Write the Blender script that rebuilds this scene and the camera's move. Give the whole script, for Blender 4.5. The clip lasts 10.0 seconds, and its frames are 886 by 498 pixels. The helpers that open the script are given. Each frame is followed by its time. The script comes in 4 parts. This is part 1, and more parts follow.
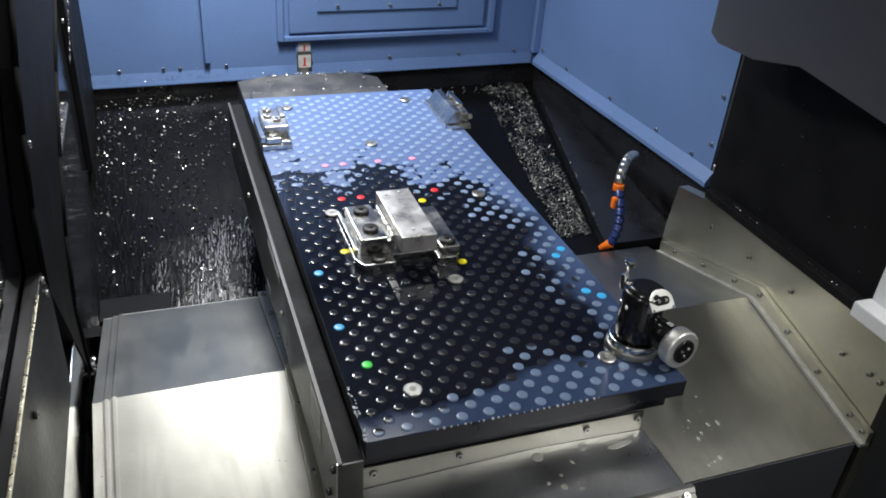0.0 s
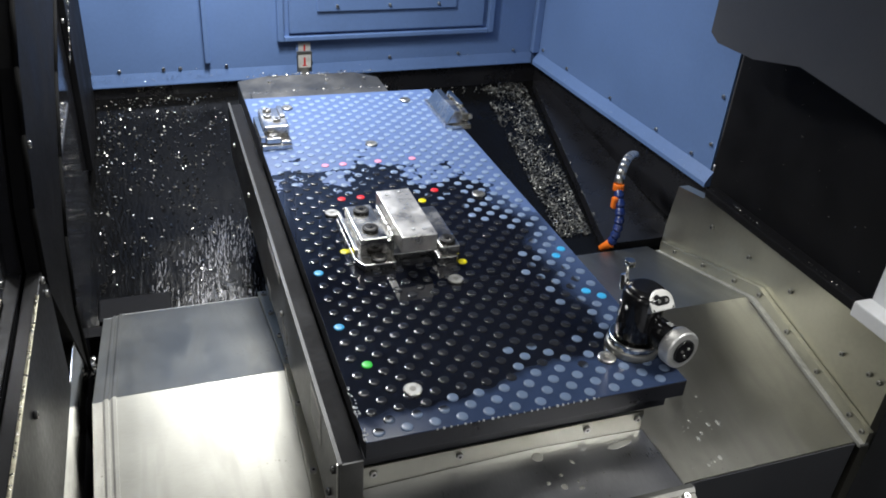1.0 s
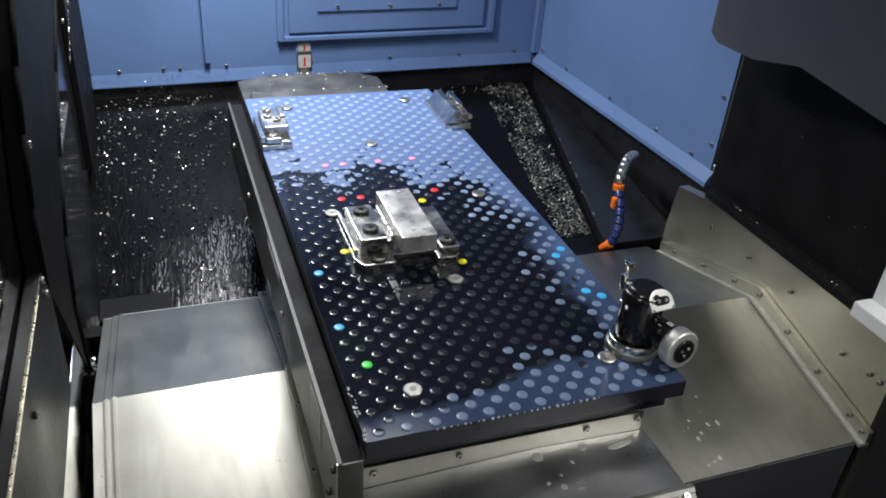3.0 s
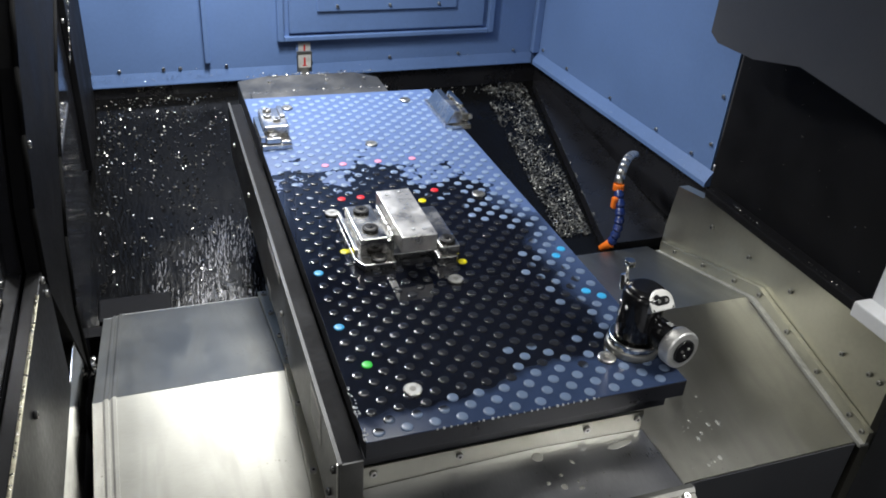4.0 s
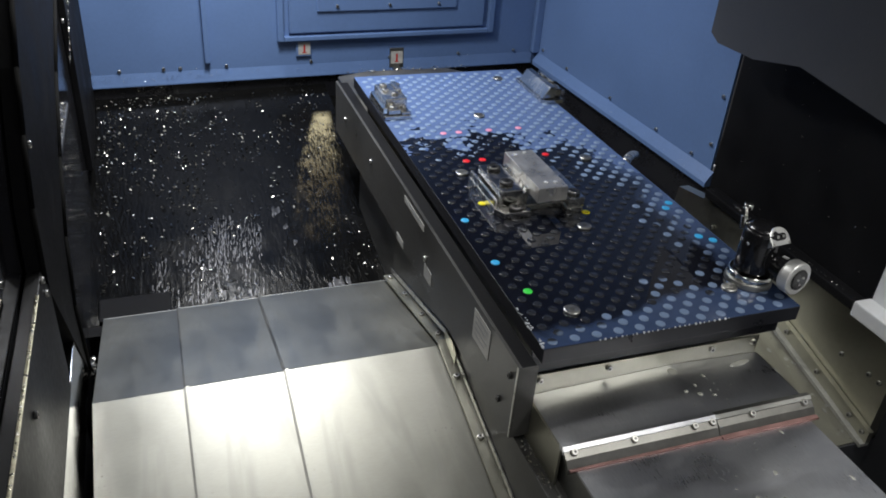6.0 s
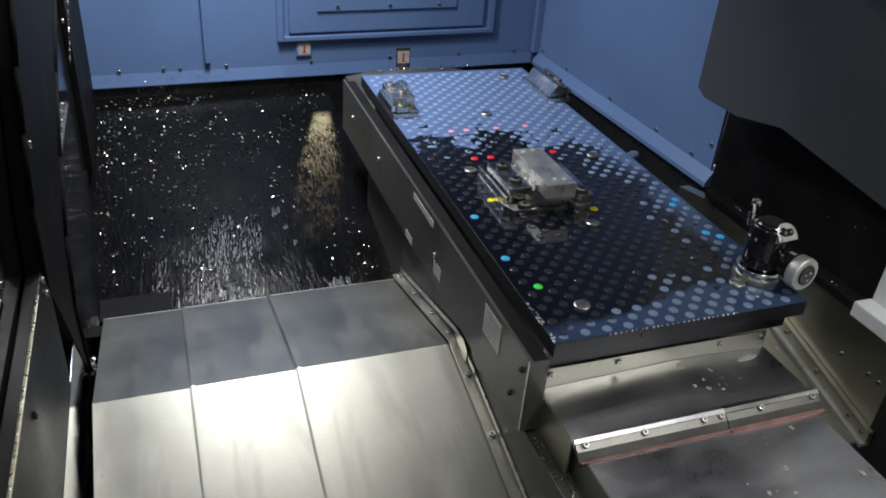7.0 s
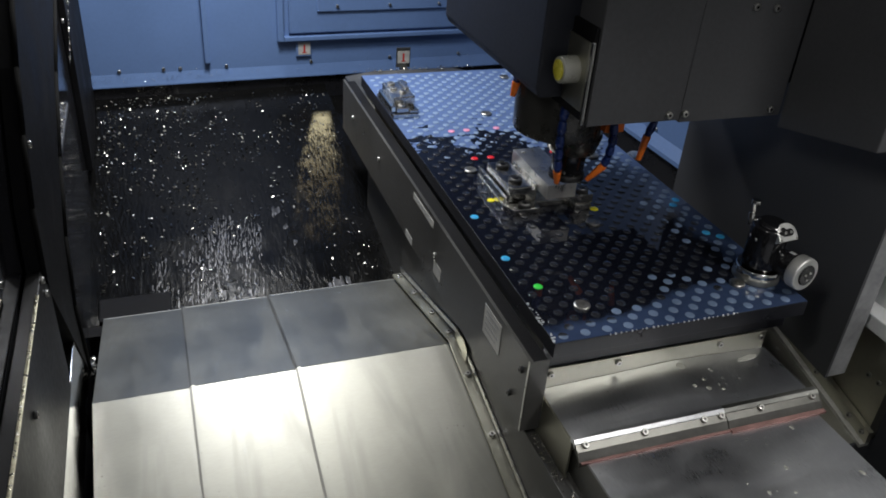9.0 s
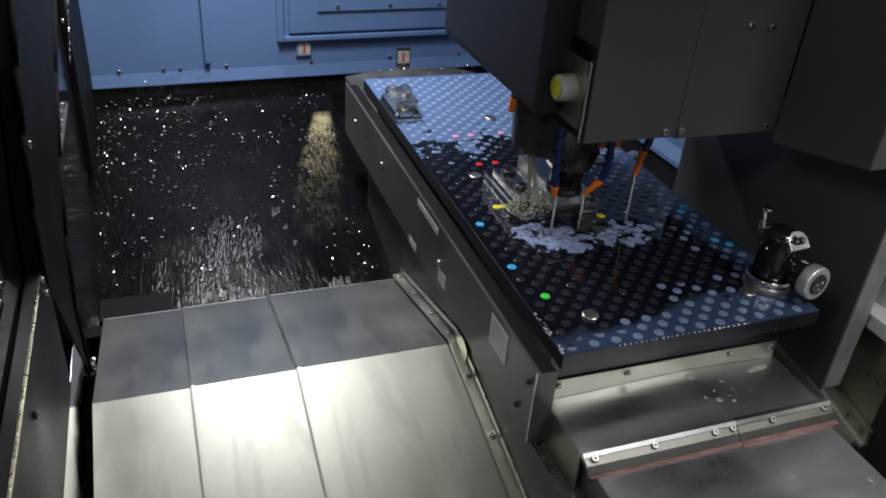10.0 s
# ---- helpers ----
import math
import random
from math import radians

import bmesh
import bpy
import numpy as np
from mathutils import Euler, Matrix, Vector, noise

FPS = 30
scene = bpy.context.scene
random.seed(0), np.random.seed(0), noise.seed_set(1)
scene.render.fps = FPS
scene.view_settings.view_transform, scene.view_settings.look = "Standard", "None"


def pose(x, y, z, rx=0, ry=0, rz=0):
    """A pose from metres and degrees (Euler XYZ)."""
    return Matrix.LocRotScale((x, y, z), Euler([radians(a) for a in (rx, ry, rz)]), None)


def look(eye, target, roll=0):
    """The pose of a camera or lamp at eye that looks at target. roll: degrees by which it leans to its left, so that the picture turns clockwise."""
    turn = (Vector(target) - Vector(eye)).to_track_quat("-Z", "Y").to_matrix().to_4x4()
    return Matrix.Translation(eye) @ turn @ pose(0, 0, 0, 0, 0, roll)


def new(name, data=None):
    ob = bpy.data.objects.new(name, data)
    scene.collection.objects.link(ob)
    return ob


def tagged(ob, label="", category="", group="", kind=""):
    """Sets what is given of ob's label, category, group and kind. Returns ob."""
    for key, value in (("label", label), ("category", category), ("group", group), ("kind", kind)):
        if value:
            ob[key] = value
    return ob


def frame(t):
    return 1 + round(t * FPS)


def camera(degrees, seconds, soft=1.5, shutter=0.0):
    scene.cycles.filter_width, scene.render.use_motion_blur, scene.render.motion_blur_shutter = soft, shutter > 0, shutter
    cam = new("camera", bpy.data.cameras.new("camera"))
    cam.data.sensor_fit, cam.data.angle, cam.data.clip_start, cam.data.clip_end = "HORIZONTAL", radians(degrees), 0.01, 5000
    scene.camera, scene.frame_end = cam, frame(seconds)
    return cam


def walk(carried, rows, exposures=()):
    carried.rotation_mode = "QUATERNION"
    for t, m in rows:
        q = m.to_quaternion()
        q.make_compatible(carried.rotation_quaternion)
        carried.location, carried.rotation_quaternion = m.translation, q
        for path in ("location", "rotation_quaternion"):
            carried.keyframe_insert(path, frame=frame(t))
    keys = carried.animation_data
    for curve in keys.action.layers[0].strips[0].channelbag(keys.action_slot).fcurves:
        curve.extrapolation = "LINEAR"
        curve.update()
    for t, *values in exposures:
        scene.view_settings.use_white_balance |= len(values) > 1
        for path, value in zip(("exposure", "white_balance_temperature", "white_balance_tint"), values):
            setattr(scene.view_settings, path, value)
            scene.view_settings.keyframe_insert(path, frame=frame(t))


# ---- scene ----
cam = camera(57.92, 10.0, soft=1.8)
EYE = pose(-0.204, -0.7438, 1.6722, 58.732, -3.873, -19.031)
walk(cam, [(0.0, EYE), (10.0, EYE)], exposures=[(0.0, 0.0), (4.3, 0.0), (5.0, -0.2), (5.5, -0.33), (7.0, -0.45), (10.0, -0.52)])

# ---- world and lamps ----
world = bpy.data.worlds.new("world")
scene.world = world
world.use_nodes = True
world.node_tree.nodes["Background"].inputs["Color"].default_value = (0.62, 0.63, 0.66, 1)
world.node_tree.nodes["Background"].inputs["Strength"].default_value = 0.95


def area(name, eye, target, power, sx, sy, colour, spread=180):
    d = bpy.data.lights.new(name, "AREA")
    d.shape, d.size, d.size_y, d.energy, d.color, d.spread = "RECTANGLE", sx, sy, power, colour, radians(spread)
    ob = new(name, d)
    ob.matrix_world = look(eye, target)
    return ob


area("work_lamp", (0.18, 0.95, 2.02), (0.18, 0.95, 0.6), 4.6, 0.5, 0.08, (1.0, 0.99, 0.93))
area("rear_lamp", (0.04, 1.36, 2.0), (-0.02, 1.42, 0.9), 19, 0.4, 0.08, (0.97, 0.98, 1.0), 140)
area("corner_lamp", (0.02, 1.93, 2.0), (0.02, 1.60, 0.6), 10, 0.2, 0.08, (1.0, 0.99, 0.95))
# two unseen fill lights, added to brighten the end covers, post and head
area("door_side_fill", (-0.36, -0.45, 1.98), (0.95, -0.05, 0.6), 3.4, 0.10, 0.5, (1.0, 0.98, 0.93), 110)
area("column_side_fill", (0.98, -0.50, 2.0), (0.70, -0.02, 0.6), 2.3, 0.3, 0.08, (1.0, 0.99, 0.95), 75)

# ---- materials ----


def nodes_of(name):
    m = bpy.data.materials.new(name)
    m.use_nodes = True
    return m, m.node_tree.nodes, m.node_tree.links, m.node_tree.nodes["Principled BSDF"]


def surface(name, colour, rough=0.5, metal=0.0, vary=0.15, scale=8.0, fine=120.0, bump=0.1, stretch=(1, 1, 1), rough_vary=0.12, coat=0.0, spec=0.5, spots=0.0, smear=None):
    """Colour and roughness varied at two scales, with a fine relief."""
    m, n, k, b = nodes_of(name)
    tc = n.new("ShaderNodeTexCoord")
    mp = n.new("ShaderNodeMapping")
    mp.inputs["Scale"].default_value = stretch
    k.new(tc.outputs["Object"], mp.inputs["Vector"])
    big, small = n.new("ShaderNodeTexNoise"), n.new("ShaderNodeTexNoise")
    big.inputs["Scale"].default_value, small.inputs["Scale"].default_value = scale, fine
    big.inputs["Detail"].default_value, small.inputs["Detail"].default_value = 6, 3
    k.new(tc.outputs["Object"], big.inputs["Vector"])
    k.new(mp.outputs["Vector"], small.inputs["Vector"])
    mix = n.new("ShaderNodeMix")
    mix.data_type = "RGBA"
    lo = [c * (1 - vary) for c in colour]
    hi = [min(1, c * (1 + vary)) for c in colour]
    mix.inputs["A"].default_value, mix.inputs["B"].default_value = (*lo, 1), (*hi, 1)
    add = n.new("ShaderNodeMath")
    add.operation = "MULTIPLY_ADD"
    k.new(small.outputs["Fac"], add.inputs[0])
    add.inputs[1].default_value = 0.4
    k.new(big.outputs["Fac"], add.inputs[2])
    ramp = n.new("ShaderNodeMapRange")
    ramp.inputs["From Min"].default_value, ramp.inputs["From Max"].default_value = 0.45, 0.95
    k.new(add.outputs[0], ramp.inputs["Value"])
    k.new(ramp.outputs["Result"], mix.inputs["Factor"])
    k.new(mix.outputs["Result"], b.inputs["Base Color"])
    rr = n.new("ShaderNodeMapRange")
    rr.inputs["To Min"].default_value, rr.inputs["To Max"].default_value = max(0.02, rough - rough_vary), min(1, rough + rough_vary)
    k.new(ramp.outputs["Result"], rr.inputs["Value"])
    k.new(rr.outputs["Result"], b.inputs["Roughness"])
    if spots:
        vo = n.new("ShaderNodeTexVoronoi")
        vo.inputs["Scale"].default_value = 75
        k.new(tc.outputs["Object"], vo.inputs["Vector"])
        pick = n.new("ShaderNodeMapRange")
        pick.inputs["From Min"].default_value, pick.inputs["From Max"].default_value = 0.20, 0.05
        k.new(vo.outputs["Distance"], pick.inputs["Value"])
        gate = n.new("ShaderNodeMapRange")
        gate.inputs["From Min"].default_value, gate.inputs["From Max"].default_value = 0.56, 0.66
        k.new(big.outputs["Fac"], gate.inputs["Value"])
        both = n.new("ShaderNodeMath")
        both.operation = "MULTIPLY"
        k.new(pick.outputs["Result"], both.inputs[0])
        k.new(gate.outputs["Result"], both.inputs[1])
        amount = n.new("ShaderNodeMath")
        amount.operation = "MULTIPLY_ADD"
        k.new(both.outputs[0], amount.inputs[0])
        amount.inputs[1].default_value = spots
        k.new(rr.outputs["Result"], amount.inputs[2])
        k.new(amount.outputs[0], b.inputs["Roughness"])
        stain = n.new("ShaderNodeMix")
        stain.data_type = "RGBA"
        stain.inputs["B"].default_value = (*[min(1, c * 0.62) for c in colour], 1)
        k.new(mix.outputs["Result"], stain.inputs["A"])
        k.new(both.outputs[0], stain.inputs["Factor"])
        k.new(stain.outputs["Result"], b.inputs["Base Color"])
    if smear:
        # dried runs of coolant, drawn out along one way
        sm = n.new("ShaderNodeMapping")
        sm.inputs["Scale"].default_value = smear
        k.new(tc.outputs["Object"], sm.inputs["Vector"])
        run = n.new("ShaderNodeTexNoise")
        run.inputs["Scale"].default_value, run.inputs["Detail"].default_value, run.inputs["Distortion"].default_value = 1.0, 7, 0.6
        k.new(sm.outputs["Vector"], run.inputs["Vector"])
        shift = n.new("ShaderNodeMapRange")
        shift.inputs["From Min"].default_value, shift.inputs["From Max"].default_value = 0.35, 0.68
        shift.inputs["To Min"].default_value, shift.inputs["To Max"].default_value = -0.025, 0.06
        k.new(run.outputs["Fac"], shift.inputs["Value"])
        summed = n.new("ShaderNodeMath")
        old = b.inputs["Roughness"].links[0].from_socket
        k.new(old, summed.inputs[0])
        k.new(shift.outputs["Result"], summed.inputs[1])
        k.new(summed.outputs[0], b.inputs["Roughness"])
        film = n.new("ShaderNodeMix")
        film.data_type = "RGBA"
        film.inputs["B"].default_value = (*[c * 0.87 for c in colour], 1)
        k.new(b.inputs["Base Color"].links[0].from_socket, film.inputs["A"])
        amt = n.new("ShaderNodeMapRange")
        amt.inputs["From Min"].default_value, amt.inputs["From Max"].default_value = 0.46, 0.62
        k.new(run.outputs["Fac"], amt.inputs["Value"])
        k.new(amt.outputs["Result"], film.inputs["Factor"])
        k.new(film.outputs["Result"], b.inputs["Base Color"])
    b.inputs["Metallic"].default_value = metal
    b.inputs["Coat Weight"].default_value = coat
    b.inputs["Specular IOR Level"].default_value = spec
    if bump:
        bp = n.new("ShaderNodeBump")
        bp.inputs["Strength"].default_value, bp.inputs["Distance"].default_value = bump, 0.002
        k.new(small.outputs["Fac"], bp.inputs["Height"])
        k.new(bp.outputs["Normal"], b.inputs["Normal"])
    return m


BLUE = surface("blue_paint", (0.135, 0.225, 0.44), 0.42, 0, 0.1, 3, 90, 0.05)
BLACK = surface("black_paint", (0.012, 0.012, 0.014), 0.3, 0, 0.4, 6, 160, 0.15)
GREY_DARK = surface("dark_grey_paint", (0.045, 0.047, 0.053), 0.45, 0, 0.15, 3, 120, 0.08)
STEEL = surface("brushed_steel", (0.385, 0.38, 0.34), 0.38, 1, 0.13, 5, 70, 0.09, (1, 14, 14), 0.05, spots=0.25, smear=(17, 3.2, 3.2))
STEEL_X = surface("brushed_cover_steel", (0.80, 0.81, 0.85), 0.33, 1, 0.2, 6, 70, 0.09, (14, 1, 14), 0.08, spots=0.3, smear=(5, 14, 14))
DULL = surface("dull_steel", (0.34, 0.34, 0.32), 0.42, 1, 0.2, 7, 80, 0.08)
ALU = surface("machined_aluminium", (0.62, 0.61, 0.58), 0.24, 1, 0.16, 20, 300, 0.05, (1, 10, 1))
WHITE = surface("white_paint", (0.72, 0.73, 0.74), 0.4, 0, 0.06, 4, 80, 0.05)
RUBBER = surface("black_rubber", (0.010, 0.010, 0.010), 0.85, 0, 0.3, 30, 200, 0.1, spec=0.04)
ORANGE = surface("orange_plastic", (0.95, 0.2, 0.02), 0.35, 0, 0.1, 30, 200, 0.05)
HOSE = surface("blue_plastic", (0.009, 0.026, 0.13), 0.3, 0, 0.2, 30, 200, 0.05)
BOLT = surface("bolt_steel", (0.62, 0.61, 0.58), 0.34, 1, 0.2, 60, 300, 0.05)
BOLT_BLACK = surface("black_bolt", (0.06, 0.06, 0.06), 0.35, 0.7, 0.3, 60, 300, 0.05)

ROOF = surface("pale_sheet", (0.58, 0.59, 0.60), 0.5, 0, 0.1, 3, 90, 0.05)
HEADPAINT = surface("charcoal_paint", (0.074, 0.076, 0.083), 0.5, 0, 0.2, 2.5, 60, 0.05, (14, 14, 1), spec=0.4)
COVERPAINT = surface("black_cover_paint", (0.072, 0.073, 0.078), 0.5, 0, 0.2, 2.5, 140, 0.08, spec=0.3)
GALV = surface("galvanised_edge", (0.36, 0.365, 0.375), 0.4, 0.3, 0.3, 12, 90, 0.1)
SLAB = surface("black_anodised_edge", (0.018, 0.019, 0.024), 0.35, 0.2, 0.3, 10, 120, 0.06)
RAILPAINT = surface("rail_paint", (0.022, 0.022, 0.023), 0.5, 0, 0.15, 4, 100, 0.04, spec=0.25)
FAR_STEEL = surface("stained_cover_steel", (0.20, 0.195, 0.18), 0.42, 0.8, 0.3, 9, 90, 0.1)
CASING = surface("black_casing_paint", (0.019, 0.021, 0.029), 0.5, 0, 0.2, 3, 120, 0.06, spec=0.3)
SKIRT = surface("grey_skirt_paint", (0.068, 0.067, 0.064), 0.38, 0.0, 0.25, 5, 110, 0.04, spec=0.4)
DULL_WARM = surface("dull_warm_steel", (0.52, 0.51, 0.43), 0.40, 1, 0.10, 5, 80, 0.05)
WHITE_WORN = surface("worn_pale_strip", (0.40, 0.40, 0.37), 0.4, 0.3, 0.25, 20, 150, 0.1)
CHIP = surface("chip_aluminium", (0.6, 0.58, 0.52), 0.25, 1, 0.15, 60, 400, 0.0)
ALU_BLOCK = surface("milled_aluminium", (0.68, 0.67, 0.65), 0.32, 0.82, 0.24, 22, 150, 0.10, (14, 1.5, 1), 0.12)
CHIP_DULL = surface("fine_chips", (0.24, 0.24, 0.22), 0.4, 0.9, 0.5, 60, 400, 0.0)
SILVER = surface("satin_silver", (0.72, 0.72, 0.70), 0.42, 0.85, 0.06, 30, 300, 0.03)
SOOT = surface("matt_black", (0.008, 0.008, 0.009), 0.6, 0, 0.3, 8, 120, 0.1, spec=0.12)
CHROME = surface("polished_steel", (0.75, 0.74, 0.70), 0.1, 1, 0.1, 40, 300, 0.0)
GLOSS_BLACK = surface("gloss_black", (0.008, 0.008, 0.009), 0.14, 0, 0.3, 20, 200, 0.02)
SHROUD = surface("dark_shroud", (0.085, 0.083, 0.078), 0.3, 0.7, 0.2, 10, 100, 0.05)
LENS = surface("pale_plastic", (0.36, 0.36, 0.32), 0.3, 0, 0.1, 30, 200, 0.02)
YELLOW_LENS = surface("yellow_plastic", (0.55, 0.5, 0.05), 0.25, 0, 0.15, 60, 200, 0.02)
LABEL = surface("white_label", (0.50, 0.49, 0.46), 0.4, 0, 0.25, 30, 200, 0.0)
LABEL_GREY = surface("grey_print", (0.35, 0.35, 0.35), 0.4, 0, 0.08, 30, 200, 0.0)
RED_INK = surface("red_print", (0.5, 0.03, 0.03), 0.4, 0, 0.1, 30, 200, 0.0)
RED_WIPER = surface("red_wiper", (0.30, 0.17, 0.155), 0.5, 0.2, 0.4, 30, 200, 0.1)
BRASSY = surface("chip_crust", (0.32, 0.30, 0.22), 0.35, 0.9, 0.4, 60, 300, 0.4)
STEEL_GLOSS = surface("polished_strip", (0.5, 0.5, 0.48), 0.12, 1, 0.1, 6, 60, 0.02)
PANELGLOSS = surface("gloss_dark_panel", (0.016, 0.016, 0.018), 0.12, 0, 0.2, 4, 60, 0.03, spec=0.5)
DOORGLASS = surface("dark_door_glass", (0.01, 0.01, 0.012), 0.04, 0, 0.2, 4, 60, 0.0)
DOORGLASS.node_tree.nodes["Principled BSDF"].inputs["IOR"].default_value = 1.9
PANELGLOSS.node_tree.nodes["Principled BSDF"].inputs["IOR"].default_value = 1.6
WATER = surface("milky_water", (0.85, 0.88, 0.95), 0.1, 0, 0.1, 60, 200, 0.0)
SPRAY = surface("pale_coolant", (0.80, 0.79, 0.66), 0.15, 0, 0.1, 60, 200, 0.0)
SPRAY.node_tree.nodes["Principled BSDF"].inputs["Transmission Weight"].default_value = 0.65
FOAM = surface("coolant_foam", (0.40, 0.49, 0.82), 0.3, 0, 0.3, 60, 300, 0.0)
for wm in (WATER, FOAM):
    wm.node_tree.nodes["Principled BSDF"].inputs["Transmission Weight"].default_value = 0.4


def wet_floor():
    """Black pan under a thin rippled film of coolant running downhill."""
    m, n, k, b = nodes_of("wet_black_pan")
    b.inputs["Base Color"].default_value = (0.004, 0.004, 0.004, 1)
    b.inputs["Specular IOR Level"].default_value = 0.11
    tc = n.new("ShaderNodeTexCoord")
    mp = n.new("ShaderNodeMapping")
    mp.inputs["Scale"].default_value = (70, 16, 16)
    k.new(tc.outputs["Object"], mp.inputs["Vector"])
    a, c = n.new("ShaderNodeTexNoise"), n.new("ShaderNodeTexNoise")
    a.inputs["Scale"].default_value, a.inputs["Detail"].default_value, a.inputs["Distortion"].default_value = 1.0, 4, 1.2
    c.inputs["Scale"].default_value, c.inputs["Detail"].default_value = 9.0, 4
    k.new(mp.outputs["Vector"], a.inputs["Vector"])
    k.new(tc.outputs["Object"], c.inputs["Vector"])
    rr = n.new("ShaderNodeMapRange")
    rr.inputs["From Min"].default_value, rr.inputs["From Max"].default_value = 0.35, 0.65
    rr.inputs["To Min"].default_value, rr.inputs["To Max"].default_value = 0.08, 0.30
    k.new(c.outputs["Fac"], rr.inputs["Value"])
    k.new(rr.outputs["Result"], b.inputs["Roughness"])
    bp = n.new("ShaderNodeBump")
    bp.inputs["Strength"].default_value, bp.inputs["Distance"].default_value = 0.35, 0.004
    k.new(a.outputs["Fac"], bp.inputs["Height"])
    k.new(bp.outputs["Normal"], b.inputs["Normal"])
    return m


WET_FLOOR = wet_floor()


def torn_film(name, dark, light, rough, metal):
    """Scraps of wet film, each with its own thickness and tint; lighter tints paint lamp sheen."""
    m, n, k, b = nodes_of(name)
    geo, mix, nz, tc = n.new("ShaderNodeNewGeometry"), n.new("ShaderNodeMix"), n.new("ShaderNodeTexNoise"), n.new("ShaderNodeTexCoord")
    mix.data_type = "RGBA"
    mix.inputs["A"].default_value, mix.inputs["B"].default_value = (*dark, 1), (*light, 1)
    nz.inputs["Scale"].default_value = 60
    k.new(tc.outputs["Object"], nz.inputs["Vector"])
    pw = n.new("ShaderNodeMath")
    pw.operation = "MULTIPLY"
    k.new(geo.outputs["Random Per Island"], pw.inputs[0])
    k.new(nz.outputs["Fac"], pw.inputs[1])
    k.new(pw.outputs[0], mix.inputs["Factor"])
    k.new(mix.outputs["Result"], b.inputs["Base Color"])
    b.inputs["Roughness"].default_value, b.inputs["Metallic"].default_value = rough, metal
    return m




def painted_reflection():
    """A warm reflection painted as a soft-edged tan tongue, dense at its head and torn into streaks downhill."""
    m, n, k, b = nodes_of("painted_warm_reflection")
    tc, sep = n.new("ShaderNodeTexCoord"), n.new("ShaderNodeSeparateXYZ")
    k.new(tc.outputs["Object"], sep.inputs["Vector"])

    def op(kind, a, c=0.0, d=0.0, clamp=False):
        q = n.new("ShaderNodeMath")
        q.operation, q.use_clamp = kind, clamp
        for i, v in enumerate((a, c, d)):
            if isinstance(v, (int, float)):
                q.inputs[i].default_value = v
            else:
                k.new(v, q.inputs[i])
        return q.outputs[0]
    x, y = sep.outputs["X"], sep.outputs["Y"]
    f = op("MULTIPLY_ADD", y, -1 / 0.66, 1.79 / 0.66)
    mid = op("MULTIPLY_ADD", f, -0.150, 0.308)
    half = op("MULTIPLY_ADD", op("MULTIPLY", f, 2.2, clamp=True), 0.046, 0.036)
    u = op("DIVIDE", op("SUBTRACT", x, mid), half)
    core = op("SUBTRACT", 1.0, op("MULTIPLY", u, u))
    mp, st, big = n.new("ShaderNodeMapping"), n.new("ShaderNodeTexNoise"), n.new("ShaderNodeTexNoise")
    mp.inputs["Scale"].default_value, mp.inputs["Rotation"].default_value = (250, 36, 36), (0, 0, -0.1)
    st.inputs["Scale"].default_value, st.inputs["Detail"].default_value, st.inputs["Distortion"].default_value = 1.0, 4, 0.5
    big.inputs["Scale"].default_value, big.inputs["Detail"].default_value = 22, 3
    k.new(tc.outputs["Object"], mp.inputs["Vector"])
    k.new(mp.outputs["Vector"], st.inputs["Vector"])
    k.new(tc.outputs["Object"], big.inputs["Vector"])
    torn = op("MULTIPLY", f, 5.0, clamp=True)
    streak = op("MULTIPLY", op("MULTIPLY_ADD", st.outputs["Fac"], 5.5, -2.95), torn)
    patch = op("MULTIPLY", op("MULTIPLY_ADD", big.outputs["Fac"], 2.4, -1.3), torn)
    body = op("ADD", op("ADD", op("MULTIPLY", core, op("MULTIPLY_ADD", f, -0.55, 0.95)), streak), patch)
    cover = op("MULTIPLY", op("MULTIPLY", body, 1.1, clamp=True), op("MULTIPLY", op("ADD", f, 0.03), 16.0, clamp=True))
    cover = op("MULTIPLY", cover, op("MULTIPLY", core, 2.0, clamp=True))
    cover = op("MULTIPLY", cover, op("MULTIPLY_ADD", op("MULTIPLY", f, 1.6, clamp=True), -0.55, 0.85))
    cover = op("MULTIPLY", cover, op("MULTIPLY", op("SUBTRACT", 0.98, f), 3.5, clamp=True))
    k.new(cover, b.inputs["Alpha"])
    mix = n.new("ShaderNodeMix")
    mix.data_type = "RGBA"
    mix.inputs["A"].default_value, mix.inputs["B"].default_value = (0.72, 0.62, 0.37, 1), (0.20, 0.155, 0.085, 1)
    k.new(op("MULTIPLY_ADD", st.outputs["Fac"], 1.2, op("MULTIPLY_ADD", f, 2.0, -0.75), clamp=True), mix.inputs["Factor"])
    k.new(mix.outputs["Result"], b.inputs["Base Color"])
    b.inputs["Roughness"].default_value, b.inputs["Metallic"].default_value = 0.3, 0.35
    bp = n.new("ShaderNodeBump")
    bp.inputs["Strength"].default_value, bp.inputs["Distance"].default_value = 0.5, 0.003
    k.new(st.outputs["Fac"], bp.inputs["Height"])
    k.new(bp.outputs["Normal"], b.inputs["Normal"])
    return m


WARM_REFLECTION = painted_reflection()
FILM_SHEEN = torn_film("film_painted_sheen", (0.012, 0.012, 0.013), (0.22, 0.22, 0.23), 0.3, 0.6)


# ---- mesh helpers ----
def mesh(name, bm):
    me = bpy.data.meshes.new(name)
    bm.to_mesh(me)
    bm.free()
    return me


